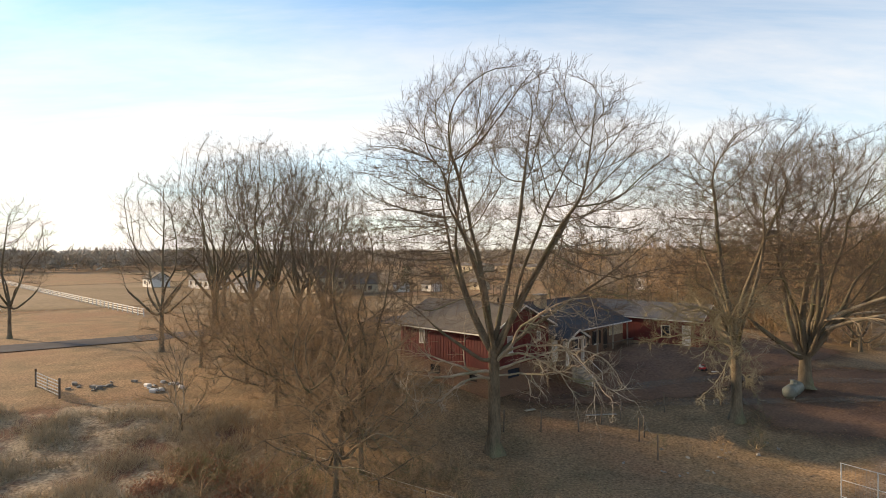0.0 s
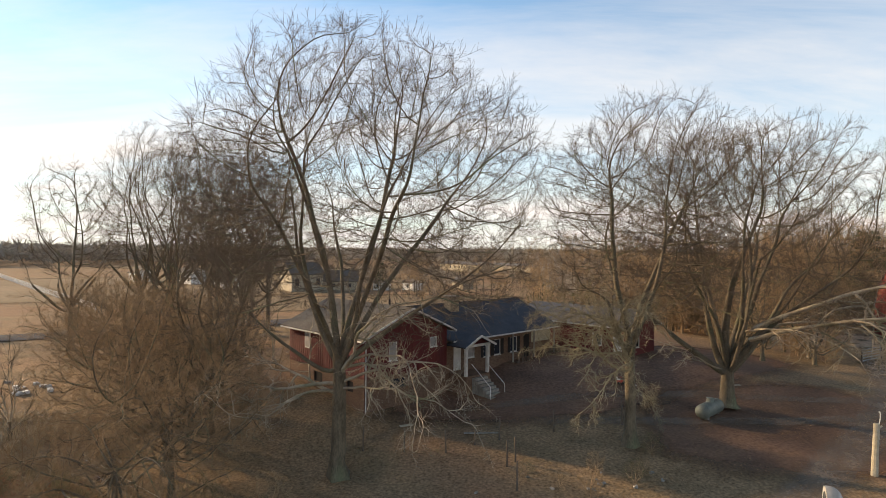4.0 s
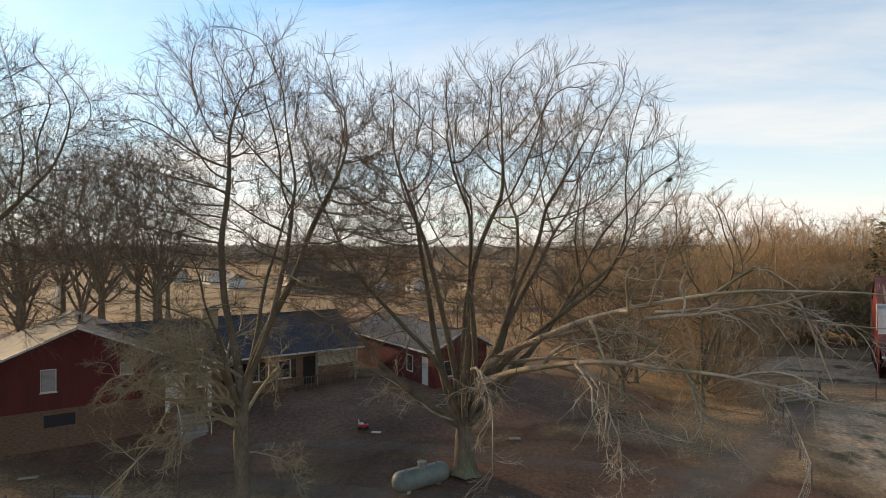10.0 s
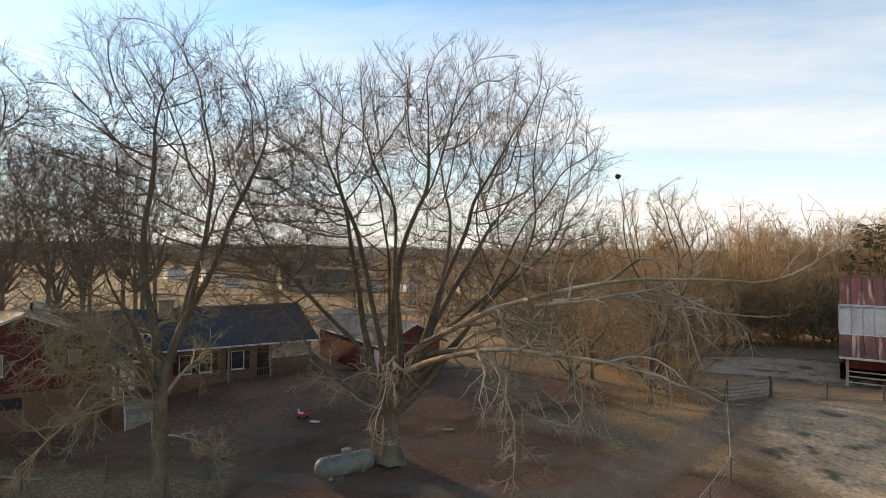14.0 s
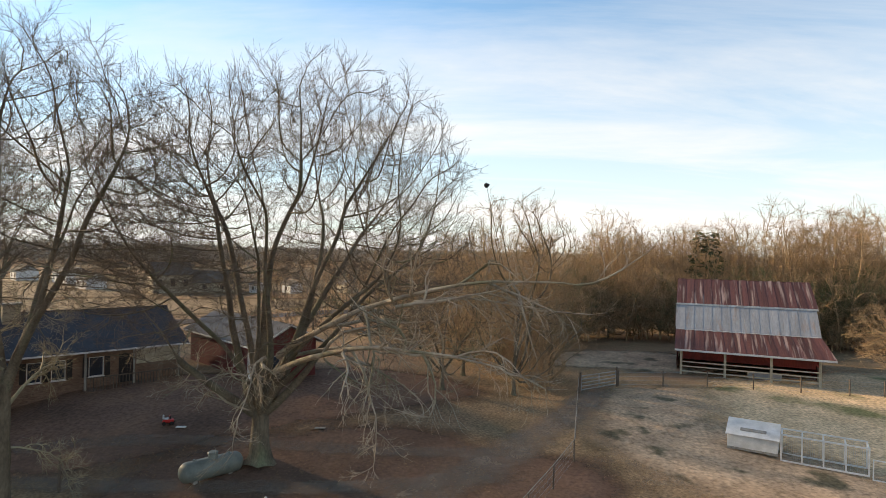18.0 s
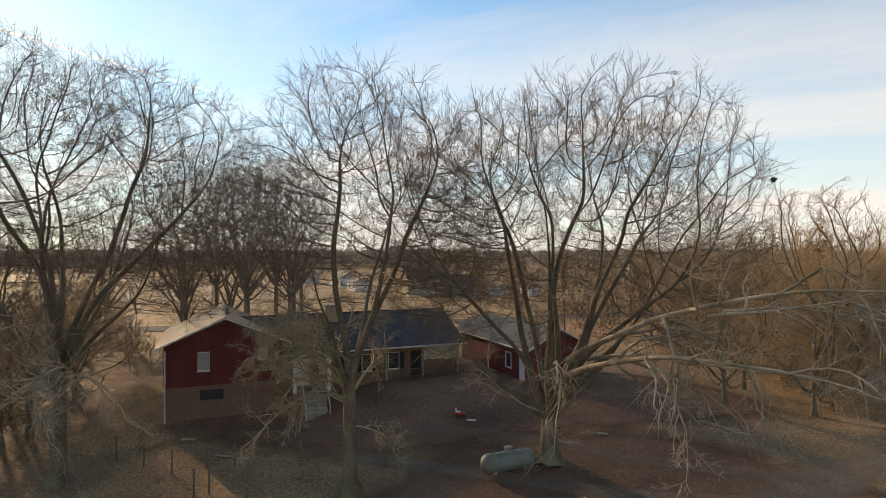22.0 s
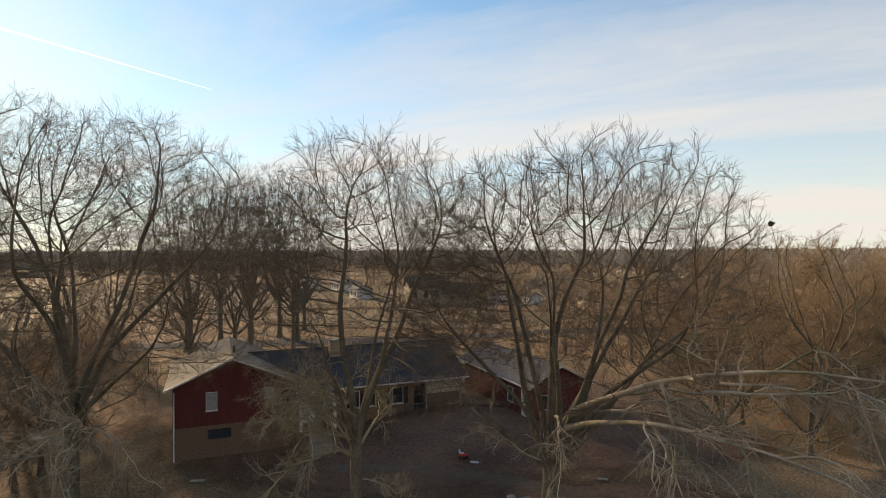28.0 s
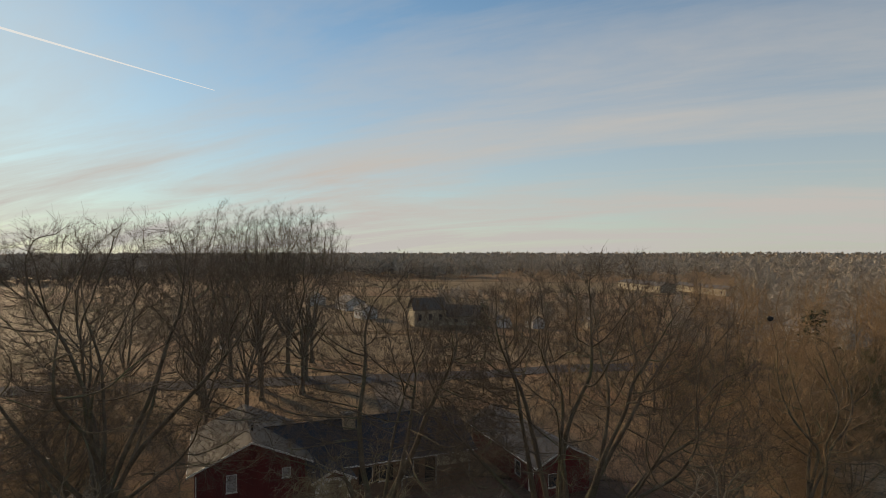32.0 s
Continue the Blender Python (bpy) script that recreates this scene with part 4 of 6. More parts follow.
    part("door", boxed(17.42, 18.28, Y0 + 0.06, Y0 + 0.12, 2.07, 4.08), M["dark"], h, "dark side entrance door")
    ov = 0.6
    sl = (R2 - E2) / (ym - Y0)
    ze = E2 - ov * sl + 0.1
    part("roof", slab(bmesh.new(), [(W + 0.3, Y0 - ov, ze), (X1 + ov, Y0 - ov, ze), (X1 + ov, ym, R2 + 0.1), (W / 2 + 0.4, ym, R2 + 0.1)], 0.12), M["roof_blue"], h, "slate-blue shingle roof")
    part("roof", slab(bmesh.new(), [(W / 2 + 0.4, ym, R2 + 0.1), (X1 + ov, ym, R2 + 0.1), (X1 + ov, Y1 + ov, ze), (W / 2 + 0.4, Y1 + ov, ze)], 0.12), M["roof_blue"], h)
    part("ridge_cap", beamed((W / 2 + 0.4, ym, R2 + 0.12), (X1 + ov, ym, R2 + 0.12), 0.22, 0.05), M["roof_blue"], h)
    part("gutter", beamed((W + 0.5, Y0 - ov - 0.05, ze - 0.08), (X1 + ov, Y0 - ov - 0.05, ze - 0.08), 0.1, 0.10), M["white"], h, "white gutter along the front eave")
    ch = part("chimney", boxed(11.3, 12.3, ym - 1.3, ym - 0.5, 5.0, 7.5, 0.01), M["chimneybrick"], h, "tan brick chimney, its sunlight put into the pale colour")
    part("chimney_cap", boxed(11.22, 12.38, ym - 1.38, ym - 0.42, 7.5, 7.6, 0.01), M["greywood"], ch)
    part("end_panel", boxed(18.5, 21.28, Y0 - 0.035, Y0 - 0.005, 3.3, E2 - 0.05), M["rail"], h, "cream siding panel under the eave")
    # recessed gallery at the end of the front, behind a spindled rail and posts
    part("deck", boxed(15.2, 21.3, Y0 - 1.2, Y0 - 0.01, 0.6, 2.0), M["brick"], h, "low brick deck")
    rail = part("deck_rail", boxed(15.2, 21.3, Y0 - 1.18, Y0 - 1.1, 2.85, 2.92), M["post"], h, "dark spindled deck rail")
    for i in range(32):
        x = 15.25 + i * 0.193
        part("spindle", boxed(x - 0.02, x + 0.02, Y0 - 1.16, Y0 - 1.12, 2.0, 2.85), M["post"], rail)
    for x in (15.28, 18.2, 21.2):
        part("deck_post", boxed(x - 0.06, x + 0.06, Y0 - 0.62, Y0 - 0.5, 2.0, ze - 0.02), M["greywood"], h)
    # porch with a small gable on white posts
    pz, px, py = 2.0, 9.5, -1.6
    part("porch_floor", boxed(8.2, 10.8, py, Y0, 0.0, pz), M["brick"], h, "brick porch floor")
    for x in (8.3, 10.7):
        p = part("porch_post", boxed(x - 0.11, x + 0.11, py + 0.05, py + 0.27, pz, 4.15, 0.01), M["white"], h, "white porch post")
        part("post_cap", boxed(x - 0.15, x + 0.15, py + 0.01, py + 0.31, 4.05, 4.15), M["white"], p)
    part("porch_beam", boxed(8.1, 10.9, py + 0.03, py + 0.29, 4.15, 4.33), M["white"], h)
    for s in (-1, 1):
        quad = [(px, py - 0.3, 5.05), (px + s * 1.7, py - 0.3, 4.25), (px + s * 1.7, Y0 + 0.3, 4.25), (px, Y0 + 1.6, 5.05)]
        part("porch_roof", slab(bmesh.new(), quad, 0.1), M["roof_blue"], h, "small slate-blue porch roof")
        part("barge_board", beamed((px, py - 0.32, 4.98), (px + s * 1.7, py - 0.32, 4.18), 0.05, 0.16), M["white"], h, "white barge board")
    bm = bmesh.new()
    vs = [bm.verts.new(p) for p in ((8.2, py + 0.15, 4.33), (10.8, py + 0.15, 4.33), (px, py + 0.15, 4.95))]
    bm.faces.new(vs)
    bmesh.ops.solidify(bm, geom=bm.faces[:], thickness=0.05)
    part("porch_gable", bm, M["siding"], h)
    for i in range(7):
        part("step", boxed(8.8, 10.3, py - 0.28 * (i + 1), py - 0.28 * i, 0.0, pz - 0.19 * (i + 1) + 0.02), M["greywood"], h)
    for x in (8.75, 10.35):
        r = part("stair_rail", barred((x, py, pz + 0.9), (x, py - 1.9, 1.5), 0.03), M["white"], h, "white stair rail")
        part("rail_post", barred((x, py - 1.9, 0.3), (x, py - 1.9, 1.53), 0.03), M["white"], r)
    # garage wing at the far end, gable to the front
    gx0, gx1, gy0, gy1, ge, ga, gz = 24.4, 29.0, -6.1, 6.0, 4.85, 6.05, 2.15
    bm = wall_with_holes(bmesh.new(), gx0, gx1, 1.2, ge, gy0, gy0 + 0.2, [(25.2, 26.1, gz + 0.7, gz + 1.8)])
    gm = (gx0 + gx1) / 2
    vs = [bm.verts.new(p) for p in ((gx0, gy0, ge), (gx1, gy0, ge), (gm, gy0, ga - 0.1), (gx0, gy0 + 0.2, ge), (gx1, gy0 + 0.2, ge), (gm, gy0 + 0.2, ga - 0.1))]
    for f in ((0, 1, 2), (5, 4, 3), (0, 2, 5, 3), (1, 4, 5, 2)):
        bm.faces.new([vs[i] for i in f])
    part("garage_wall", bm, M["siding"], h, "red siding of the end wing")
    bm = wall_with_holes(bmesh.new(), gy0 + 0.2, gy1, 1.2, ge, 0, 0.2, [(gy0 + 0.8, gy0 + 1.7, gz, gz + 2.0), (gy0 + 2.9, gy0 + 3.7, gz + 0.7, gz + 1.8)])
    bm.transform(Matrix.Translation((gx0 + 0.2, 0, 0)) @ Matrix.Rotation(radians(90), 4, "Z"))
    part("garage_wall", bm, M["siding"], h, "sunlit red siding with a door")
    part("door", boxed(gx0 + 0.04, gx0 + 0.1, gy0 + 0.82, gy0 + 1.68, gz + 0.02, gz + 1.98), M["white"], h, "white panelled side door")
    for y0, y1, z0, z1 in ((gy0 + 2.82, gy0 + 3.78, gz + 0.62, gz + 0.7), (gy0 + 2.82, gy0 + 3.78, gz + 1.8, gz + 1.88), (gy0 + 2.82, gy0 + 2.9, gz + 0.7, gz + 1.8), (gy0 + 3.7, gy0 + 3.78, gz + 0.7, gz + 1.8)):
        part("window_frame", boxed(gx0 - 0.03, gx0 + 0.05, y0, y1, z0, z1), M["white"], h)
    part("window_pane", boxed(gx0 + 0.06, gx0 + 0.09, gy0 + 2.9, gy0 + 3.7, gz + 0.7, gz + 1.8), M["glass"], h)
    part("garage_wall", boxed(gx1 - 0.2, gx1, gy0 + 0.2, gy1, 1.2, ge), M["siding"], h)
    part("garage_wall", boxed(gx0 + 0.2, gx1 - 0.2, gy1 - 0.2, gy1, 1.2, ge), M["siding"], h)
    window(h, 25.2, 26.1, gz + 0.7, gz + 1.8, gy0 + 0.05, 1, blind=False)
    gs = (ga - ge) / (gm - gx0)
    for s in (-1, 1):
        xe = gm + s * (gm - gx0 + 0.5)
        z = ge - 0.5 * gs + 0.12
        part("roof", slab(bmesh.new(), [(gm, gy0 - 0.5, ga + 0.12), (xe, gy0 - 0.5, z), (xe, gy1 + 0.4, z), (gm, gy1 + 0.4, ga + 0.12)], 0.1), M["roof_grey"], h, "pale grey shingle roof")
        part("gutter", beamed((xe - s * 0.02, gy0 - 0.52, z - 0.08), (xe - s * 0.02, gy1 + 0.4, z - 0.08), 0.08, 0.12), M["white"], h, "white eave board")
        part("barge_board", beamed((gm, gy0 - 0.52, ga + 0.04), (xe, gy0 - 0.52, z - 0.04), 0.05, 0.13), M["white"], h, "white barge board")
    return h


house()


# ---------------------------------------------------------------- barn
def barn():
    ang = -21.0
    b = thing("barn", pose(49.1, 56.6, 0, 0, 0, ang), "red open-fronted barn with rusty and grey sheet-metal roof", "barn")
    Wd = 11.0
    prof = [(-0.7, 2.3, "rust"), (2.6, 3.75, "zinc"), (4.0, 6.1, "rust"), (7.6, 8.35, None)]
    for (y0, z0, mat), (y1, z1, _) in zip(prof, prof[1:]):
        n = 30
        flare0 = 0.9 if y0 < 0 else 0.35
        flare1 = 0.35 if y0 < 0 else 0.2
        for i in range(n):
            u0, u1 = i / n, (i + 1) / n
            def px(u, fl):
                return -0.4 - 0.0 * fl + u * (Wd + 0.4 + fl)
            lift = 0.02 * (i % 2)
            q = [(px(u0, flare0), y0, z0 + 0.05 + lift), (px(u1, flare0) + 0.02, y0, z0 + 0.05 + lift), (px(u1, flare1) + 0.02, y1 + 0.1, z1 + 0.07 + lift), (px(u0, flare1), y1 + 0.1, z1 + 0.07 + lift)]
            part("roof_sheet", slab(bmesh.new(), q, 0.025), M[mat], b, "rusty corrugated roof sheet" if mat == "rust" else "weathered grey roof sheet")
        part("eave_board" if y0 < 0 else "flashing", beamed((-0.4, y0 - 0.02, z0), (Wd + flare0, y0 - 0.02, z0), 0.06, 0.16), M["white"], b, "white trim board")
    # back slopes
    q = [(-0.4, 7.6, 8.4), (Wd + 0.2, 7.6, 8.4), (Wd + 0.2, 11.2, 6.1), (-0.4, 11.2, 6.1)]
    part("roof_back", slab(bmesh.new(), q, 0.04), M["rust"], b)
    q = [(-0.4, 11.2, 6.1), (Wd + 0.2, 11.2, 6.1), (Wd + 0.2, 13.0, 3.0), (-0.4, 13.0, 3.0)]
    part("roof_back", slab(bmesh.new(), q, 0.04), M["zinc"], b)
    for x in (-0.3, Wd + 0.1):
        bm = bmesh.new()
        loop = [(x, 2.6, 0), (x, 2.6, 3.6), (x, 4.0, 6.0), (x, 7.6, 8.25), (x, 11.2, 6.0), (x, 12.9, 3.0), (x, 12.9, 0)]
        bm.faces.new([bm.verts.new(p) for p in loop])
        bmesh.ops.solidify(bm, geom=bm.faces[:], thickness=0.08)
        part("end_wall", bm, M["barnred"], b, "red board end wall")
    part("rake_trim", beamed((-0.44, 4.0, 3.9), (-0.44, 4.0, 6.1), 0.05, 0.3), M["white"], b, "white corner trim")
    part("inner_wall", boxed(0, Wd, 2.7, 2.85, 1.0, 3.6), M["barnred"], b, "red inner wall under the eave")
    part("back_wall", boxed(0, Wd, 12.7, 12.8, 0, 3.0), M["barnred"], b)
    n = 4
    for i in range(n):
        x = 0.15 + i * (Wd - 0.3) / (n - 1)
        p = part("post", boxed(x - 0.10, x + 0.10, -0.10, 0.10, 0, 2.35), M["rail"], b, "cream-painted post")
        for s in (-1, 1):
            if 0 <= x + s * 0.6 <= Wd:
                part("brace", beamed((x, 0, 1.55), (x + s * 0.65, 0, 2.25), 0.06, 0.1), M["barnred"], p)
        if i < n - 1:
            bm = bmesh.new()
            x1 = 0.15 + (i + 1) * (Wd - 0.3) / (n - 1)
            vs = [bm.verts.new(q) for q in ((x + 0.1, 0.02, 2.4), (x1 - 0.1, 0.02, 2.4), (x1 - 0.1, 0.02, 1.75), ((x + x1) / 2 + 0.9, 0.02, 2.05), ((x + x1) / 2 - 0.9, 0.02, 2.05), (x + 0.1, 0.02, 1.75))]
            bm.faces.new(vs)
            bmesh.ops.solidify(bm, geom=bm.faces[:], thickness=0.04)
            part("fascia_board", bm, M["barnred"], b, "red scalloped fascia board")
    for z in (0.35, 0.8, 1.2):
        part("rail", beamed((0.15, -0.13, z), (Wd - 0.15, -0.13, z), 0.05, 0.11), M["rail"], b, "cream rail")
    part("feed_trough", boxed(5.6, 8.2, 1.0, 1.5, 0, 0.55, 0.03), M["zinc"], b, "pale metal feed trough")
    return b


barn()


# ---------------------------------------------------------------- propane tank
def tank():
    t = thing("propane_tank", pose(17.5, 31.0, 0, 0, 0, 47), "grey-green steel propane tank on block feet beside the tree", "propane tank")
    L, r, zc = 3.1, 0.49, 0.56
    xs, rs = [], []
    for i in range(9):
        a = math.pi / 2 * i / 8
        xs.append(-L / 2 + 0.4 * (1 - math.cos(a)))
        rs.append(max(r * math.sin(a), 0.001))
    xs2 = [-x for x in reversed(xs)]
    P = np.array([[(x, 0, zc) for x in xs + xs2]])
    V, F = tubes(P, np.array([rs + list(reversed(rs))]), 28)
    ob = new("shell", quad_mesh("shell", V, F, M["tank"]))
    ob.parent = t
    for x in (-0.45, 0.0, 0.45):
        part("weld_band", bar(bmesh.new(), (x * 2 - 0.006, 0, zc), (x * 2 + 0.006, 0, zc), r + 0.006, 28), M["tank"], t)
    d = part("dome", bar(bmesh.new(), (0.05, 0, zc + r - 0.04), (0.05, 0, zc + r + 0.2), 0.24, 16, 0.21), M["tank"], t, "round valve cover")
    part("lid", bar(bmesh.new(), (0.05, 0, zc + r + 0.2), (0.05, 0, zc + r + 0.24), 0.25, 16, 0.2), M["tank"], d)
    for x in (-0.85, 0.85):
        part("foot", boxed(x - 0.12, x + 0.12, -0.28, 0.28, 0, 0.20, 0.02), M["greywood"], t, "concrete block foot")
    for x in (-0.85, 0.85):
        part("lifting_eye", boxed(x - 0.05, x + 0.05, -0.015, 0.015, zc + r - 0.02, zc + r + 0.07), M["tank"], t)
    return t


tank()

# ---------------------------------------------------------------- fences and gates
def post_at(x, y, h, r=0.06, lean=0.0, mat="post", group="yard fence posts", label="weathered dark wooden fence post"):
    p = thing("fence_post", pose(x, y, 0, lean, lean * 0.6, 0), label, "fence post", group)
    part("shaft", bar(bmesh.new(), (0, 0, -0.05), (0, 0, h), r, 8, r * 0.9), M[mat], p)
    part("cap", bar(bmesh.new(), (0, 0, h), (0, 0, h + 0.03), r * 0.9, 8, r * 0.5), M[mat], p)
    return p


def tube_gate(x0, y0, x1, y1, label, height=1.25, rails=5, mat="steel"):
    d = Vector((x1 - x0, y1 - y0, 0))
    g = thing("farm_gate", pose(x0, y0, 0, 0, 0, math.degrees(math.atan2(d.y, d.x))), label, "gate")
    L = d.length
    for i in range(rails):
        z = 0.2 + (height - 0.2) * i / (rails - 1)
        part("rail", boxed(0.06, L - 0.06, -0.025, 0.025, z - 0.035, z + 0.035), M[mat], g)
    for x in (0.06, L / 2, L - 0.06):
        part("stile", boxed(x - 0.025, x + 0.025, -0.032, 0.032, 0.14, height + 0.06), M[mat], g)
    for x in (-0.06, L + 0.06):
        part("gate_post", bar(bmesh.new(), (x, 0, -0.05), (x, 0, height + 0.3), 0.08, 8), M["post"], g, "dark wooden gate post")
    return g


def wire_fence(pts, h, label, wires=5, mesh_step=0.0, mat="steel", post_mat="post", post_r=0.05, top=None):
    """A fence of posts with strands of wire, or with a close mesh, along the points."""
    f = thing("wire_fence", pose(0, 0, 0), label, "fence", lift=False)
    fine = [pts[0]]
    for (xa, ya), (xb, yb) in zip(pts, pts[1:]):
        n = max(1, round(math.hypot(xb - xa, yb - ya) / 3.2))
        fine += [(xa + (xb - xa) * (i + 1) / n, ya + (yb - ya) * (i + 1) / n) for i in range(n)]
    pts = fine
    for (xa, ya), (xb, yb) in zip(pts, pts[1:]):
        n = max(1, round(math.hypot(xb - xa, yb - ya) / 3.2))
        for i in range(n + (1 if (xb, yb) == pts[-1] else 0)):
            x, y = xa + (xb - xa) * i / n, ya + (yb - ya) * i / n
            g = float(lie(x, y))
            part("post", bar(bmesh.new(), (x, y, g - 0.05), (x, y, g + h), post_r, 7, post_r * 0.9), M[post_mat], f)
        ga, gb = float(lie(xa, ya)), float(lie(xb, yb))
        for k in range(wires):
            z = h * (k + 0.6) / wires - 0.04
            part("wire", bar(bmesh.new(), (xa, ya, ga + z), (xb, yb, gb + z), 0.006, 3), M[mat], f)
        if mesh_step:
            bm = bmesh.new()
            m = int(math.hypot(xb - xa, yb - ya) / mesh_step)
            for i in range(m):
                u, v = i / m, min(1, (i + 1) / m)
                gu, gv = ga + (gb - ga) * u, ga + (gb - ga) * v
                bar(bm, (xa + (xb - xa) * u, ya + (yb - ya) * u, gu + 0.05), (xa + (xb - xa) * v, ya + (yb - ya) * v, gv + h - 0.03), 0.002, 3)
                bar(bm, (xa + (xb - xa) * v, ya + (yb - ya) * v, gv + 0.05), (xa + (xb - xa) * u, ya + (yb - ya) * u, gu + h - 0.03), 0.002, 3)
            tagged(part("mesh", bm, M[mat], f), kind="stuff")
        if top:
            part("top_rail", bar(bmesh.new(), (xa, ya, ga + h), (xb, yb, gb + h), 0.02, 6), M[top], f, "pale top rail")
    return f


for x, y, hh, le in ((3.8, 21.1, 1.5, 0), (3.4, 23.4, 1.5, 1), (11.2, 29.2, 1.75, -2), (-5.1, 25.3, 1.5, 3), (-0.1, 25.0, 1.3, -4), (3.1, 26.5, 1.3, 2), (3.9, 23.9, 1.4, 0), (-2.6, 25.2, 1.4, 2), (1.6, 25.9, 1.2, 4), (6.6, 27.8, 1.4, -2)):
    post_at(x, y, hh, 0.055, le)
tube_gate(38.6, 48.2, 41.9, 50.6, "closed grey tube-steel farm gate between dark posts")
tube_gate(65.8, 50.2, 67.5, 54.6, "dark tube-steel gate standing open by the pasture tree", mat="post")
tube_gate(-44.3, 34.4, -39.7, 30.8, "grey farm gate in the roadside fence")
wire_fence([(38.4, 48.0), (35.6, 34.6), (31.0, 25.5), (28.6, 21.0)], 1.2, "wire fence along the lane with a pale top rail", 4, 0.5, top="greywood")
wire_fence([(42.1, 50.7), (49.5, 51.5), (60.0, 50.2), (65.2, 50.0)], 1.3, "thin wire fence on dark posts before the barn", 4)
wire_fence([(-20.2, 22.0), (-9.8, 15.2), (0.5, 8.6)], 0.95, "low fence with a pale top rail in the brush", 2, top="rail")


def white_fence():
    f = thing("paddock_fence", pose(0, 0, 0), "white three-rail paddock fence along a lane", "fence", lift=False)
    pts = [(-65, 88), (-90, 112), (-118, 139), (-155, 175), (-200, 219)]
    for (xa, ya), (xb, yb) in zip(pts, pts[1:]):
        L = math.hypot(xb - xa, yb - ya)
        n = max(1, int(L / 3.0))
        for i in range(n):
            x, y = xa + (xb - xa) * i / n, ya + (yb - ya) * i / n
            g = float(lie(x, y))
            part("post", boxed(x - 0.08, x + 0.08, y - 0.08, y + 0.08, g - 0.1, g + 1.45), M["white"], f)
        ga, gb = float(lie(xa, ya)), float(lie(xb, yb))
        for z in (0.45, 0.9, 1.32):
            part("rail", beamed((xa, ya, ga + z), (xb, yb, gb + z), 0.05, 0.16), M["white"], f)
    return f


white_fence()


def light_pole():
    p = thing("yard_pole", pose(22.8, 22.9, 0), "bleached wooden pole with a curved white bracket beside a mesh gate", "pole")
    part("pole", bar(bmesh.new(), (0, 0, -0.05), (0.10, 0, 2.75), 0.17, 10, 0.14), M["rail"], p, "bleached wooden pole")
    part("stub", bar(bmesh.new(), (0.1, 0, 2.45), (0.45, 0.1, 2.6), 0.07, 7, 0.04), M["rail"], p)
    bm = bmesh.new()
    prev = Vector((0.16, 0, 2.6))
    for i in range(1, 9):
        a = i / 8
        q = Vector((0.2 + 0.09 * math.sin(a * 3.1), 0, 2.6 + 0.75 * min(a * 1.25, 1) + 0.08 * math.sin(a * 3.1)))
        bar(bm, prev, q, 0.028, 6)
        prev = q
    part("bracket", bm, M["white"], p, "curved white bracket")
    for x, y, turn in ((23.3, 22.6, -40), (11.5, 16.4, -55)):
        g = thing("mesh_gate", pose(x, y, 0, 0, 0, turn), "light steel mesh panel on thin posts", "gate", "mesh panels")
        for z in (0.15, 1.0, 1.85):
            part("rail", bar(bmesh.new(), (0, 0, z), (3.2, 0, z), 0.02, 6), M["white"], g)
        for k in range(3):
            part("stile", bar(bmesh.new(), (1.6 * k, 0, -0.05), (1.6 * k, 0, 1.87), 0.025, 6), M["white"], g)
        bm = bmesh.new()
        for k in range(20):
            bar(bm, (0.16 * k, 0, 0.15), (0.16 * k, 0, 1.85), 0.003, 3)
        tagged(part("mesh", bm, M["steel"], g), kind="stuff")


light_pole()


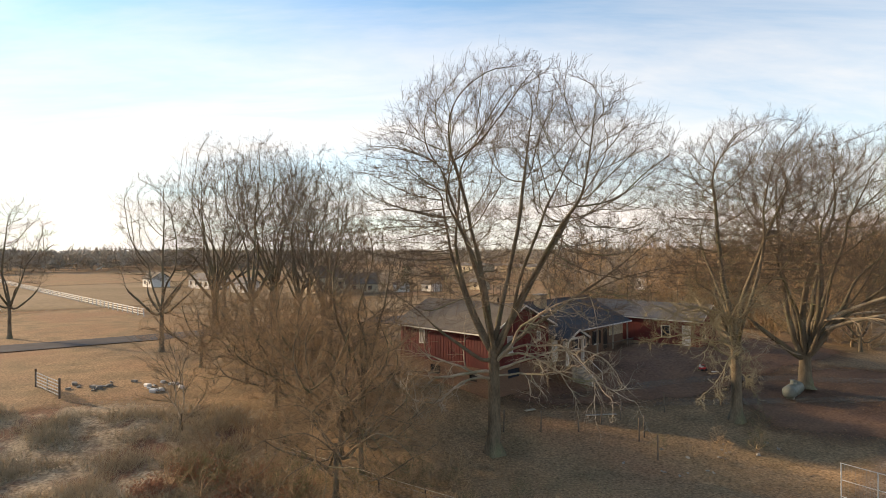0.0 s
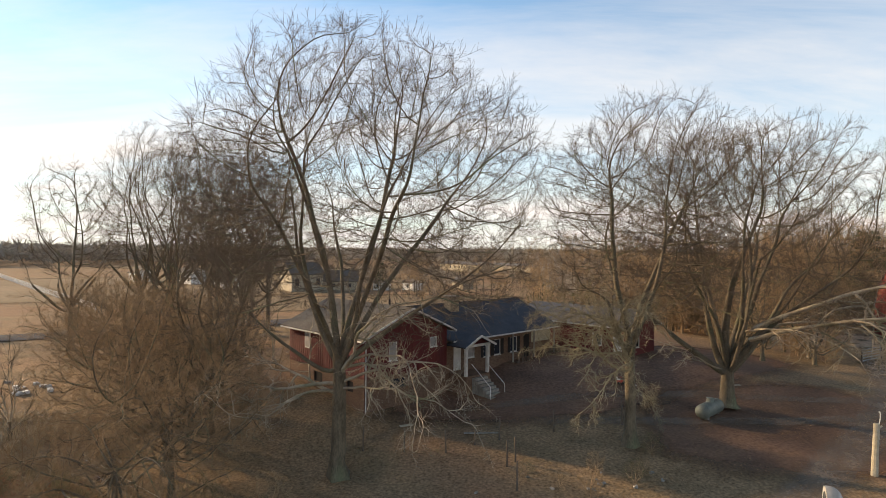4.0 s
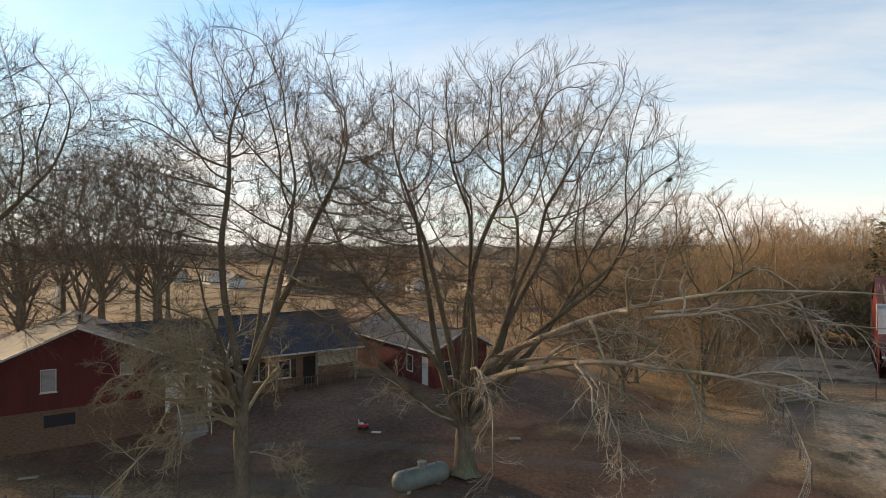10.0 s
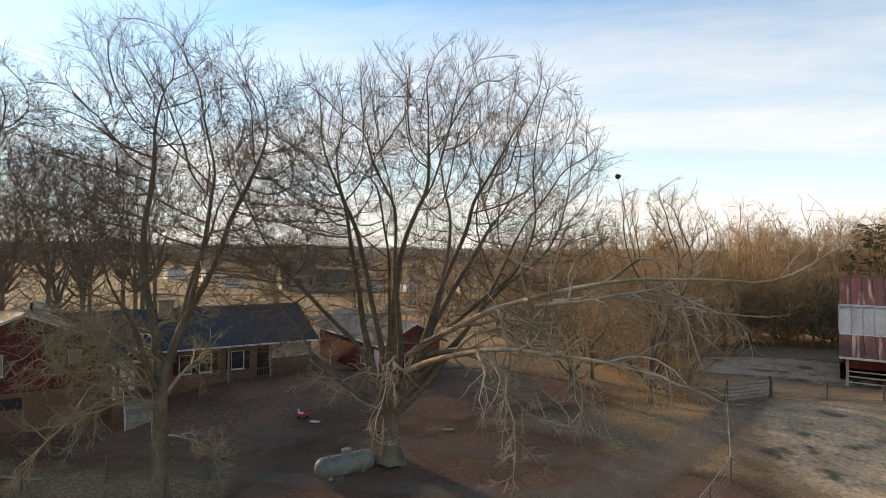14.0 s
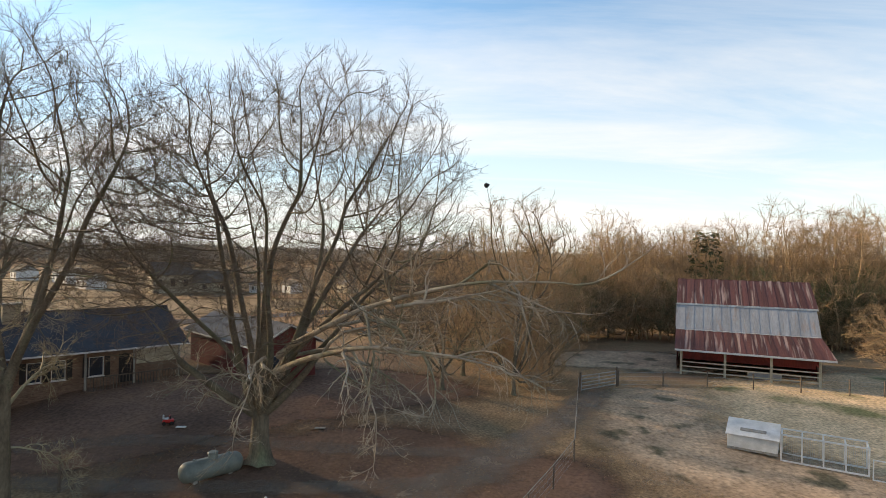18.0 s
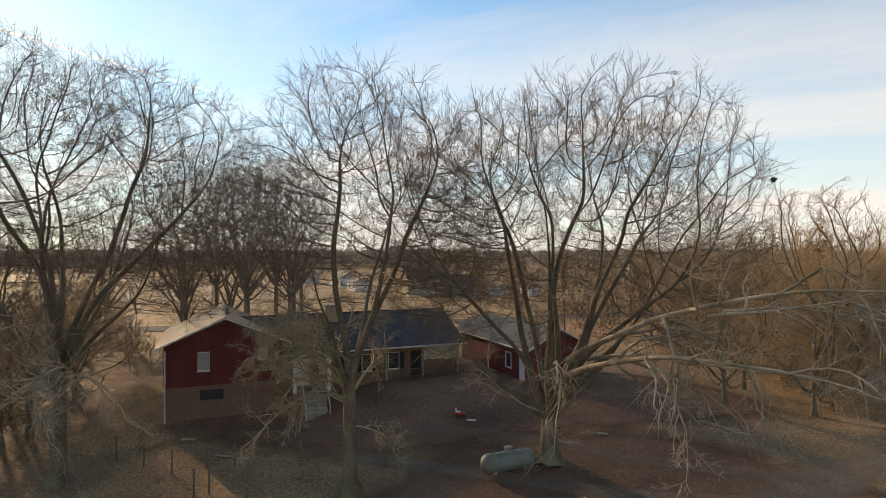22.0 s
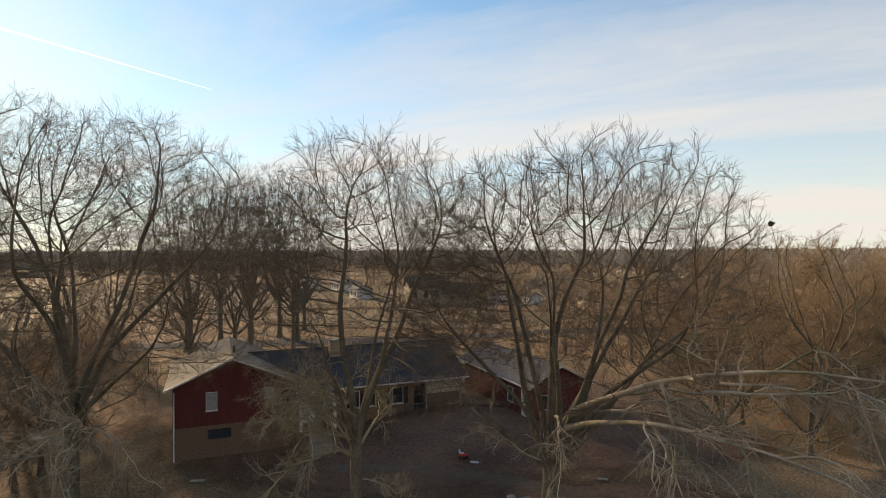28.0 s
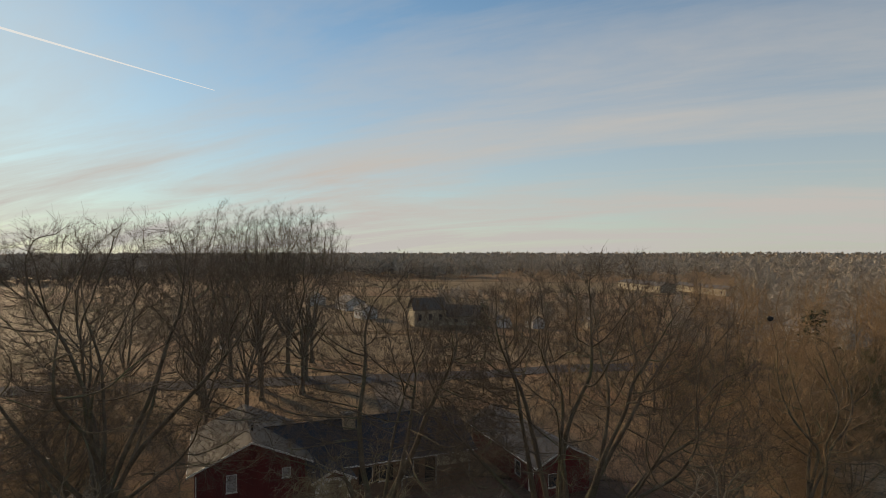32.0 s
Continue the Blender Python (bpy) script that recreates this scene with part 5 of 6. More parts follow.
# ---------------------------------------------------------------- barn lot things
def coop():
    c = thing("chicken_coop", pose(45.2, 38.2, 0, 0, 0, -30), "white wooden chicken tractor with a sloping lid", "chicken coop")
    part("body", boxed(0, 2.6, 0, 1.5, 0.12, 0.85, 0.02), M["white"], c, "white painted body")
    part("lid", slab(bmesh.new(), [(-0.08, -0.12, 0.88), (2.68, -0.12, 0.88), (2.68, 1.6, 1.45), (-0.08, 1.6, 1.45)], 0.05), M["white"], c, "sloping white lid")
    part("hatch", slab(bmesh.new(), [(0.65, 0.35, 1.07), (2.0, 0.35, 1.07), (2.0, 0.62, 1.16), (0.65, 0.62, 1.16)], 0.02), M["greywood"], c, "grey hatch strip")
    part("back", boxed(0, 2.6, 1.4, 1.5, 0.85, 1.36), M["white"], c)
    part("skid", boxed(0, 2.6, -0.02, 0.1, 0, 0.12), M["greywood"], c)
    part("skid", boxed(0, 2.6, 1.4, 1.52, 0, 0.12), M["greywood"], c)
    r = thing("chicken_run", pose(45.2, 38.2, 0, 0, 0, -30) @ pose(2.75, 0, 0), "framed wire chicken run joined to the coop", "chicken run")
    L, n = 4.0, 4
    for i in range(n + 1):
        x = L * i / n
        for y in (0.0, 1.4):
            part("upright", boxed(x - 0.04, x + 0.04, y - 0.04, y + 0.04, 0, 1.45), M["white"], r)
        part("crossbar", boxed(x - 0.035, x + 0.035, 0.04, 1.36, 1.37, 1.45), M["white"], r)
    for y in (0.0, 1.4):
        for z in (0.04, 1.48):
            part("rail", boxed(-0.04, L + 0.04, y - 0.04, y + 0.04, z - 0.04, z + 0.04), M["white"], r)
    bm = bmesh.new()
    for i in range(40):
        bar(bm, (L * i / 40, 0, 0.05), (L * i / 40, 0, 1.45), 0.003, 3)
        bar(bm, (L * i / 40, 1.4, 0.05), (L * i / 40, 1.4, 1.45), 0.003, 3)
    tagged(part("mesh", bm, M["steel"], r), kind="stuff")
    g = thing("run_door", pose(45.2, 38.2, 0, 0, 0, -30) @ pose(6.9, 0.0, 0), "small framed wire door at the end of the run", "door")
    for a in ((0, 0.06, 0, 1.1), (0.74, 0.8, 0, 1.1), (0.06, 0.74, 0, 0.06), (0.06, 0.74, 1.04, 1.1)):
        part("frame", boxed(a[0], a[1], -0.03, 0.03, a[2], a[3]), M["white"], g)


coop()


def boat():
    b = thing("overturned_boat", pose(60.6, 36.8, 0, 0, 0, -80), "pale grey-green boat lying upside down on the grass", "boat")
    n, k = 14, 9
    P = np.zeros((n, k, 3))
    for i in range(n):
        u = i / (n - 1)
        w = 0.72 * math.sin(math.pi * min(0.5, 0.08 + u * 0.75)) if u < 0.6 else 0.72 * (1 - 0.55 * ((u - 0.6) / 0.4) ** 2)
        hgt = 0.5 - 0.12 * u
        for j in range(k):
            a = math.pi * j / (k - 1)
            P[i, j] = (-2.1 + 4.2 * u, w * math.cos(a), hgt * math.sin(a) ** 0.6 if math.sin(a) > 0 else 0)
    idx = np.arange(n * k).reshape(n, k)
    F = np.stack([idx[:-1, :-1], idx[1:, :-1], idx[1:, 1:], idx[:-1, 1:]], -1).reshape(-1, 4)
    ob = new("hull", quad_mesh("hull", P.reshape(-1, 3), F, M["tank"]))
    ob.parent = b
    for s in (-1, 1):
        part("keel_strip", beamed((-1.9, 0.18 * s, 0.50), (2.0, 0.18 * s, 0.385), 0.05, 0.05), M["white"], b)
    part("transom", boxed(2.06, 2.12, -0.32, 0.32, 0.0, 0.38), M["tank"], b)


boat()


def ride_on_toy():
    m = thing("ride_on_toy", pose(12.7, 35.9, 0, 0, 0, 20), "small red and white plastic ride-on toy in the bare yard", "toy")
    part("body", boxed(-0.30, 0.30, -0.17, 0.17, 0.12, 0.30, 0.05), M["redplastic"], m, "red body")
    part("seat", boxed(-0.24, 0.02, -0.13, 0.13, 0.30, 0.38, 0.03), M["white"], m, "white seat")
    part("backrest", boxed(-0.30, -0.22, -0.13, 0.13, 0.34, 0.56, 0.03), M["white"], m)
    part("steering_column", bar(bmesh.new(), (0.14, 0, 0.28), (0.08, 0, 0.52), 0.025, 8), M["black"], m)
    part("handlebar", bar(bmesh.new(), (0.08, -0.14, 0.52), (0.08, 0.14, 0.52), 0.02, 8), M["redplastic"], m)
    for x in (-0.20, 0.21):
        for y in (-0.18, 0.18):
            part("wheel", bar(bmesh.new(), (x, y - 0.03, 0.11), (x, y + 0.03, 0.11), 0.11, 14), M["black"], m)


ride_on_toy()


def dog_house():
    d = thing("dog_house", pose(18.9, 19.9, 0, 0, 0, 250), "white domed plastic dog house with a dark arched doorway", "dog house")
    n, k = 16, 7
    P = np.zeros((n, k, 3))
    for i in range(n):
        a = math.pi * i / (n - 1)
        for j in range(k):
            e = math.radians(88) * j / (k - 1)
            P[i, j] = (0.62 * math.cos(a) * (1 - 0.12 * (j / (k - 1)) ** 3), -0.35 + 0.75 * j / (k - 1), 0.92 * math.sin(a) * (1 - 0.55 * (j / (k - 1)) ** 4))
    idx = np.arange(n * k).reshape(n, k)
    F = np.stack([idx[:-1, :-1], idx[1:, :-1], idx[1:, 1:], idx[:-1, 1:]], -1).reshape(-1, 4)
    bm = bmesh.new()
    vs = [bm.verts.new(p) for p in P.reshape(-1, 3)]
    for f in F:
        bm.faces.new([vs[q] for q in f])
    bm.faces.new([vs[q] for q in idx[:, -1]])
    bmesh.ops.solidify(bm, geom=bm.faces[:], thickness=0.06)
    part("shell", bm, M["white"], d, "white ribbed shell")
    bm = bmesh.new()
    inner = [bm.verts.new((0.42 * math.cos(math.pi * i / 14), -0.36, 0.66 * math.sin(math.pi * i / 14))) for i in range(15)]
    outer = [bm.verts.new((0.60 * math.cos(math.pi * i / 14), -0.36, 0.90 * math.sin(math.pi * i / 14))) for i in range(15)]
    for i in range(14):
        bm.faces.new((inner[i], outer[i], outer[i + 1], inner[i + 1]))
    bmesh.ops.solidify(bm, geom=bm.faces[:], thickness=0.05)
    part("door_frame", bm, M["white"], d, "white arched door frame")
    part("floor", boxed(-0.52, 0.52, -0.3, 0.35, 0.0, 0.05), M["dark"], d)


dog_house()


def board(x, y, l, w, turn, label, mat="white"):
    b = thing("loose_board", pose(x, y, 0.02, 0, 0, turn), label, "board")
    part("plank", boxed(-l / 2, l / 2, -w / 2, w / 2, 0, 0.05, 0.008), M[mat], b)


board(13.6, 35.6, 0.55, 0.25, 5, "small white panel lying in the yard")
board(21.5, 36.0, 0.6, 0.25, 12, "grey panel lying in the yard", "greywood")
board(2.0, 27.4, 2.2, 0.2, 8, "grey plank lying by the fence posts", "greywood")
board(-2.9, 28.6, 0.9, 0.3, 30, "pale board beside the brick wall", "rail")


def rubble(cx, cy, n, spread, seed, label, mat="white", size=0.35):
    rng = random.Random(seed)
    for i in range(n):
        b = thing("rubble_block", pose(cx + rng.gauss(0, spread), cy + rng.gauss(0, spread * 0.5), 0, rng.uniform(-8, 8), rng.uniform(-8, 8), rng.uniform(0, 180)), label, "rubble", "rubble heap")
        s = size * rng.uniform(0.5, 1.3)
        bm = boxed(-s / 2, s / 2, -s / 3, s / 3, -0.03, s * 0.4, 0.03)
        for v in bm.verts:
            v.co += Vector((rng.gauss(0, 0.03), rng.gauss(0, 0.03), rng.gauss(0, 0.02)))
        part("block", bm, M[mat], b)


rubble(-38.8, 34.8, 12, 1.6, 3, "pale broken block dumped near the road", "greywood", 0.45)
rubble(-33.0, 34.8, 9, 1.4, 4, "pale broken block dumped in the grass", "white", 0.55)
rubble(5.5, 20.5, 10, 1.6, 5, "grey stone in the leaf litter", "greywood", 0.2)
rubble(9.5, 22.5, 7, 1.0, 6, "grey stone by the tree foot", "greywood", 0.2)

# ---------------------------------------------------------------- near trees
grown_tree("maple_tree", pose(19.3, 32.5, 0, 0, 0, 15), "tall bare maple forking low into limbs, low ones tinted as sunlit",
           [(2.2, 168, 46, 17, 0.27, 0.55), (2.3, 158, 60, 18.5, 0.26, 0.30), (2.6, 110, 80, 19.5, 0.33, 0.05), (2.5, 75, 72, 18.5, 0.25, 0.08), (2.4, 20, 70, 19, 0.27, 0.10), (2.5, 5, 58, 18.5, 0.27, 0.25),
            (2.3, -15, 46, 18, 0.23, 0.45), (2.2, 270, 60, 14.5, 0.19, 0.30), (3.0, -5, 40, 15.5, 0.18, 0.5), (2.8, 140, 74, 18, 0.22, 0.05), (3.0, 200, 62, 15, 0.16, 0.3),
            (2.4, -57, 62, 17, 0.22, 0.25), (2.4, -40, 66, 18, 0.22, 0.15),
            (5.8, -57, 27, 16.0, 0.19, -0.44, 1.7, 0.06), (5.0, -55, 24, 14.5, 0.18, -0.42, 1.4, 0.03), (7.0, -56, -38, 5.0, 0.075, -0.5, 7.2, 0.12), (6.2, -52, -28, 4.6, 0.065, -0.7, 4.8, 0.12),
            (8.9, -57, 14, 5.5, 0.085, -0.10, 10.4, 0.08), (9.0, -49, 4, 6.0, 0.075, -0.1, 10.0, 0.10), (6.9, -48, 4, 7.0, 0.08, -0.25, 7.6, 0.08), (5.6, -30, 22, 11.5, 0.11, -0.40, 1.5, 0.08), (2.8, 200, 20, 6.5, 0.08, -0.5), (5.6, -78, 16, 9.0, 0.09, -0.35, 1.3, 0.1)],
           2.7, 0.50, 11, (1.3, 0, 11.9, 10.4, 8.8, 8.4), points=4400, kill=0.66, twigs=(3, 4), twig_l=0.9, twig_r=0.0078, jitter=0.06, lift=0.13)
grown_tree("maple_tree", pose(10.9, 26.2, 0, 0, 0, 10), "tall slender bare maple dividing into upright stems",
           [(5.6, 150, 83, 17.5, 0.22, 0.02), (5.4, 25, 80, 18, 0.23, 0.06), (5.8, 0, 68, 16, 0.16, 0.25), (5.2, 180, 58, 14, 0.16, 0.4), (5.4, 90, 70, 15, 0.15, 0.2), (4.8, 270, 66, 13, 0.13, 0.2),
            (4.8, 10, 30, 6, 0.09, -1.1), (4.4, 190, 25, 6.5, 0.10, -0.75), (4.8, 250, 25, 6, 0.08, -0.7),
            (5.8, 184, 34, 6.5, 0.09, -0.30), (6.6, 200, 36, 6.5, 0.08, -0.45), (5.6, 216, 30, 6.0, 0.08, -0.40), (7.0, 172, 32, 6.0, 0.07, -0.45), (4.4, 240, 22, 4.5, 0.06, -0.9), (6.4, 190, 44, 5.5, 0.07, -0.3), (5.0, 186, 52, 7, 0.08, -0.25), (5.4, 204, 56, 7, 0.08, -0.2), (4.8, 174, 48, 7.5, 0.08, -0.3), (5.2, 222, 50, 6.5, 0.07, -0.3), (3.4, 20, 20, 3.5, 0.05, -0.8)],
           6.0, 0.36, 12, (0.8, 0, 13.6, 7.0, 6.5, 7.0), points=3000, kill=0.66, twigs=(3, 4), twig_l=0.9, twig_r=0.0074, jitter=0.06, lift=0.13, low_mat="olivelimb", low_counts=(11, 7, 5))
grown_tree("maple_tree", pose(-5.9, 22.4, 0, 0, 0, 10), "very tall bare maple with broad domed crown and drooping lower limbs",
           [(6.2, 172, 50, 18.5, 0.18, 0.35), (6.4, 152, 66, 20, 0.18, 0.15), (6.6, 95, 80, 21, 0.21, 0.05), (6.6, 40, 72, 20.5, 0.19, 0.10), (6.2, 12, 58, 20, 0.19, 0.25), (6.0, 350, 44, 18, 0.17, 0.45),
            (6.2, 255, 62, 17, 0.16, 0.3), (6.0, 310, 58, 17, 0.15, 0.3), (6.0, 70, 54, 17, 0.15, 0.3), (5.4, 200, 40, 15, 0.13, 0.4), (6.6, 125, 74, 20, 0.17, 0.1), (6.4, 340, 70, 19, 0.16, 0.1),
            (5.6, 328, 36, 10.0, 0.12, -1.1), (5.2, 310, 30, 9, 0.10, -1.2), (5.2, 185, 22, 9.5, 0.13, -0.2), (4.6, 170, 15, 8, 0.11, -0.15), (5.6, 316, 42, 10, 0.10, -1.5), (4.8, 210, 18, 8, 0.10, -0.4), (6.0, 336, 40, 9.0, 0.10, -1.4), (5.0, 300, 30, 8, 0.08, -1.3)],
           6.8, 0.42, 13, (1.1, 0, 15.1, 10.6, 9.2, 9.4), points=4400, kill=0.70, twigs=(3, 4), twig_l=0.95, twig_r=0.0076, jitter=0.06, lift=0.13, low_counts=(9, 6, 4))
# trees of the middle ground
for i, (x, y, hh, nl, sd) in enumerate(((-44, 70, 30, 10, 31), (-38, 77, 30, 10, 32), (-31, 73, 29, 10, 33), (-47, 80, 29, 9, 34), (-33, 54.5, 26, 9, 35), (-41.5, 49.8, 21, 8, 37), (-34, 66, 28, 9, 36),
                                        (-14.7, 25.8, 15, 8, 38), (-21, 44, 17, 8, 39), (-68, 61, 20, 8, 41), (-26, 66, 25, 9, 43), (-40, 86, 28, 9, 44), (-24, 53, 22, 9, 45), (-29, 61, 24, 9, 46), (-40, 60, 25, 9, 47))):
    th = hh * 0.24
    grown_tree("bare_tree", pose(x, y, 0, 0, 0, i * 47), "bare winter tree with a fine-twigged crown", fan(nl, th * 0.7, th * 1.05, 42, 80, hh * 0.7, hh * 0.0075, 0.3, sd), th, hh * 0.012, sd,
               (0, 0, hh * 0.60, hh * 0.27, hh * 0.27, hh * 0.38), points=820, step=hh * 0.028, kill=hh * 0.039, reach=hh * 0.25, twigs=(3, 3), twig_l=hh * 0.036, limb_r=hh * 0.0036,
               twig_r=0.0088 if hh > 21 else 0.009, group="bare trees round the house")
make_tree("sapling", pose(-27.1, 25.0, 0), "thin bare sapling forking from the ground", fan(6, 0.6, 1.2, 50, 80, 7.5, 0.05, 0.1, 51), 1.2, 0.10, 51, (0, 0, 4.6, 3.2, 3.2, 4.2), counts=(8, 6, 4), lengths=(0.42, 0.5, 0.5), roots=False)
# the last three are added on the sun side to shade the lawn
for x, y, hh, sd in ((-13.8, 19.5, 7.0, 52), (-15.5, 22.0, 10.5, 53), (-21.5, 28.0, 8.0, 55), (-19.0, 27.0, 10.5, 57), (-15.5, 24.5, 7.0, 58), (-24.0, 33.0, 9.0, 59), (-14.5, 16.0, 5.5, 60), (-33.0, 41.0, 9.0, 67), (-18.0, 31.0, 8.5, 64), (-26.5, 35.5, 9.0, 65)):
    grown_tree("brush_tree", pose(x, y, 0), "tangled bare tree with dark level branches", fan(10, 0.9, 3.0, 8, 60, 7.5, 0.06, 0.15, sd), 3.0, 0.15, sd, (0, 0, hh * 0.53, 5.6, 5.6, hh * 0.46),
               points=1000, step=0.45, kill=0.65, reach=3.5, twig_mat="brush", twigs=(3, 3), twig_r=0.007, twig_l=0.7, limb_r=0.04, group="brush trees")
for x, y, hh, w, sd in ((33.3, 46.6, 16.0, 5.2, 40), (28.0, 45.5, 9.5, 4.6, 61), (29.5, 51.5, 10.5, 5.0, 62), (37.0, 53.0, 9.0, 4.0, 63)):
    grown_tree("thicket_tree", pose(x, y, 0), "bushy brown thicket tree branching from near the ground", fan(9, 0.5, 1.8, 30, 84, hh * 0.8, 0.07, 0.1, sd), 1.8, 0.16, sd, (0, 0, hh * 0.53, w, w, hh * 0.45),
               points=1100, step=0.5, kill=0.75, reach=4.0, twig_mat="brush", twigs=(3, 3), twig_r=0.010, twig_l=0.75, limb_r=0.045, group="thicket trees")
grown_tree("pasture_tree", pose(64.9, 50.4, 0), "small crooked bare tree beside a gate", fan(10, 1.8, 3.4, 5, 60, 6.0, 0.09, 0.15, 54), 3.4, 0.2, 54, (0, 0, 4.2, 4.6, 4.6, 3.0), points=600, step=0.4, kill=0.6, reach=3.0, twig_mat="brush", twig_r=0.01, limb_r=0.04)


def russet_bush(x, y, r, h, seed):
    """A low bush of arching stems that keeps its dead leaves."""
    b = thing("russet_bush", pose(x, y, 0), "low bush holding dead russet leaves in the meadow", "bush", "russet bushes in the meadow")
    rng = np.random.default_rng(seed)
    n = 60
    a, e = rng.uniform(0, 6.28, n), rng.uniform(0.5, 1.4, n)
    D = np.stack([np.cos(a) * np.cos(e), np.sin(a) * np.cos(e), np.sin(e)], -1)
    P0 = np.stack([rng.normal(0, r * 0.4, n), rng.normal(0, r * 0.4, n), np.zeros(n)], -1)
    P, _ = bend(P0, D, h * rng.uniform(0.8, 1.5, n), 5, 0.15, np.full(n, -0.12), rng)
    V, F = tubes(P, np.repeat(np.linspace(0.014, 0.005, 6)[None], n, 0), 4)
    ob = new("stems", quad_mesh("stems", V, F, M["twig"]))
    ob.parent = b
    k = 2600
    i, u = rng.integers(0, n, k), rng.uniform(0.8, 5, k)
    j = np.minimum(u.astype(int), 4)
    c = P[i, j] + (P[i, j + 1] - P[i, j]) * (u - j)[:, None] + rng.normal(0, 0.10, (k, 3))
    c[:, 2] = np.maximum(c[:, 2], 0.05)
    A, B = rng.normal(0, 1, (k, 3)), rng.normal(0, 1, (k, 3))
    A *= 0.055 / np.linalg.norm(A, axis=1, keepdims=True)
    B *= 0.035 / np.linalg.norm(B, axis=1, keepdims=True)
    V = np.stack([c - A, c + B, c + A, c - B], 1).reshape(-1, 3)
    ob = new("leaves", quad_mesh("leaves", V, np.arange(len(V)).reshape(-1, 4), M["russet"], smooth=False))
    ob.parent = b
    tagged(ob, "curled dead russet leaves", kind="stuff")


for x, y, r, h, sd in ((-21.2, 18.0, 1.5, 1.2, 71), (-23.6, 18.8, 1.2, 1.0, 72), (-18.8, 18.4, 1.1, 0.9, 73), (-20.0, 15.8, 1.3, 1.0, 74), (-16.6, 15.6, 1.2, 0.9, 75), (-24.5, 16.6, 1.0, 0.8, 76)):
    russet_bush(x, y, r, h, sd)


def nest():
    n = thing("leaf_nest", pose(31.0, 45.5, 0), "dark leaf nest on a twig high in a bare tree", "nest")
    rng = random.Random(3)
    bm = bmesh.new()
    bmesh.ops.create_icosphere(bm, subdivisions=2, radius=0.19)
    for v in bm.verts:
        v.co *= rng.uniform(0.7, 1.25)
        v.co.z += 15.3
    part("clump", bm, M["black"], n)
    part("stem", bar(bmesh.new(), (1.4, 0.2, 9.0), (0, 0, 15.2), 0.03, 5, 0.012), M["twig"], n)


nest()


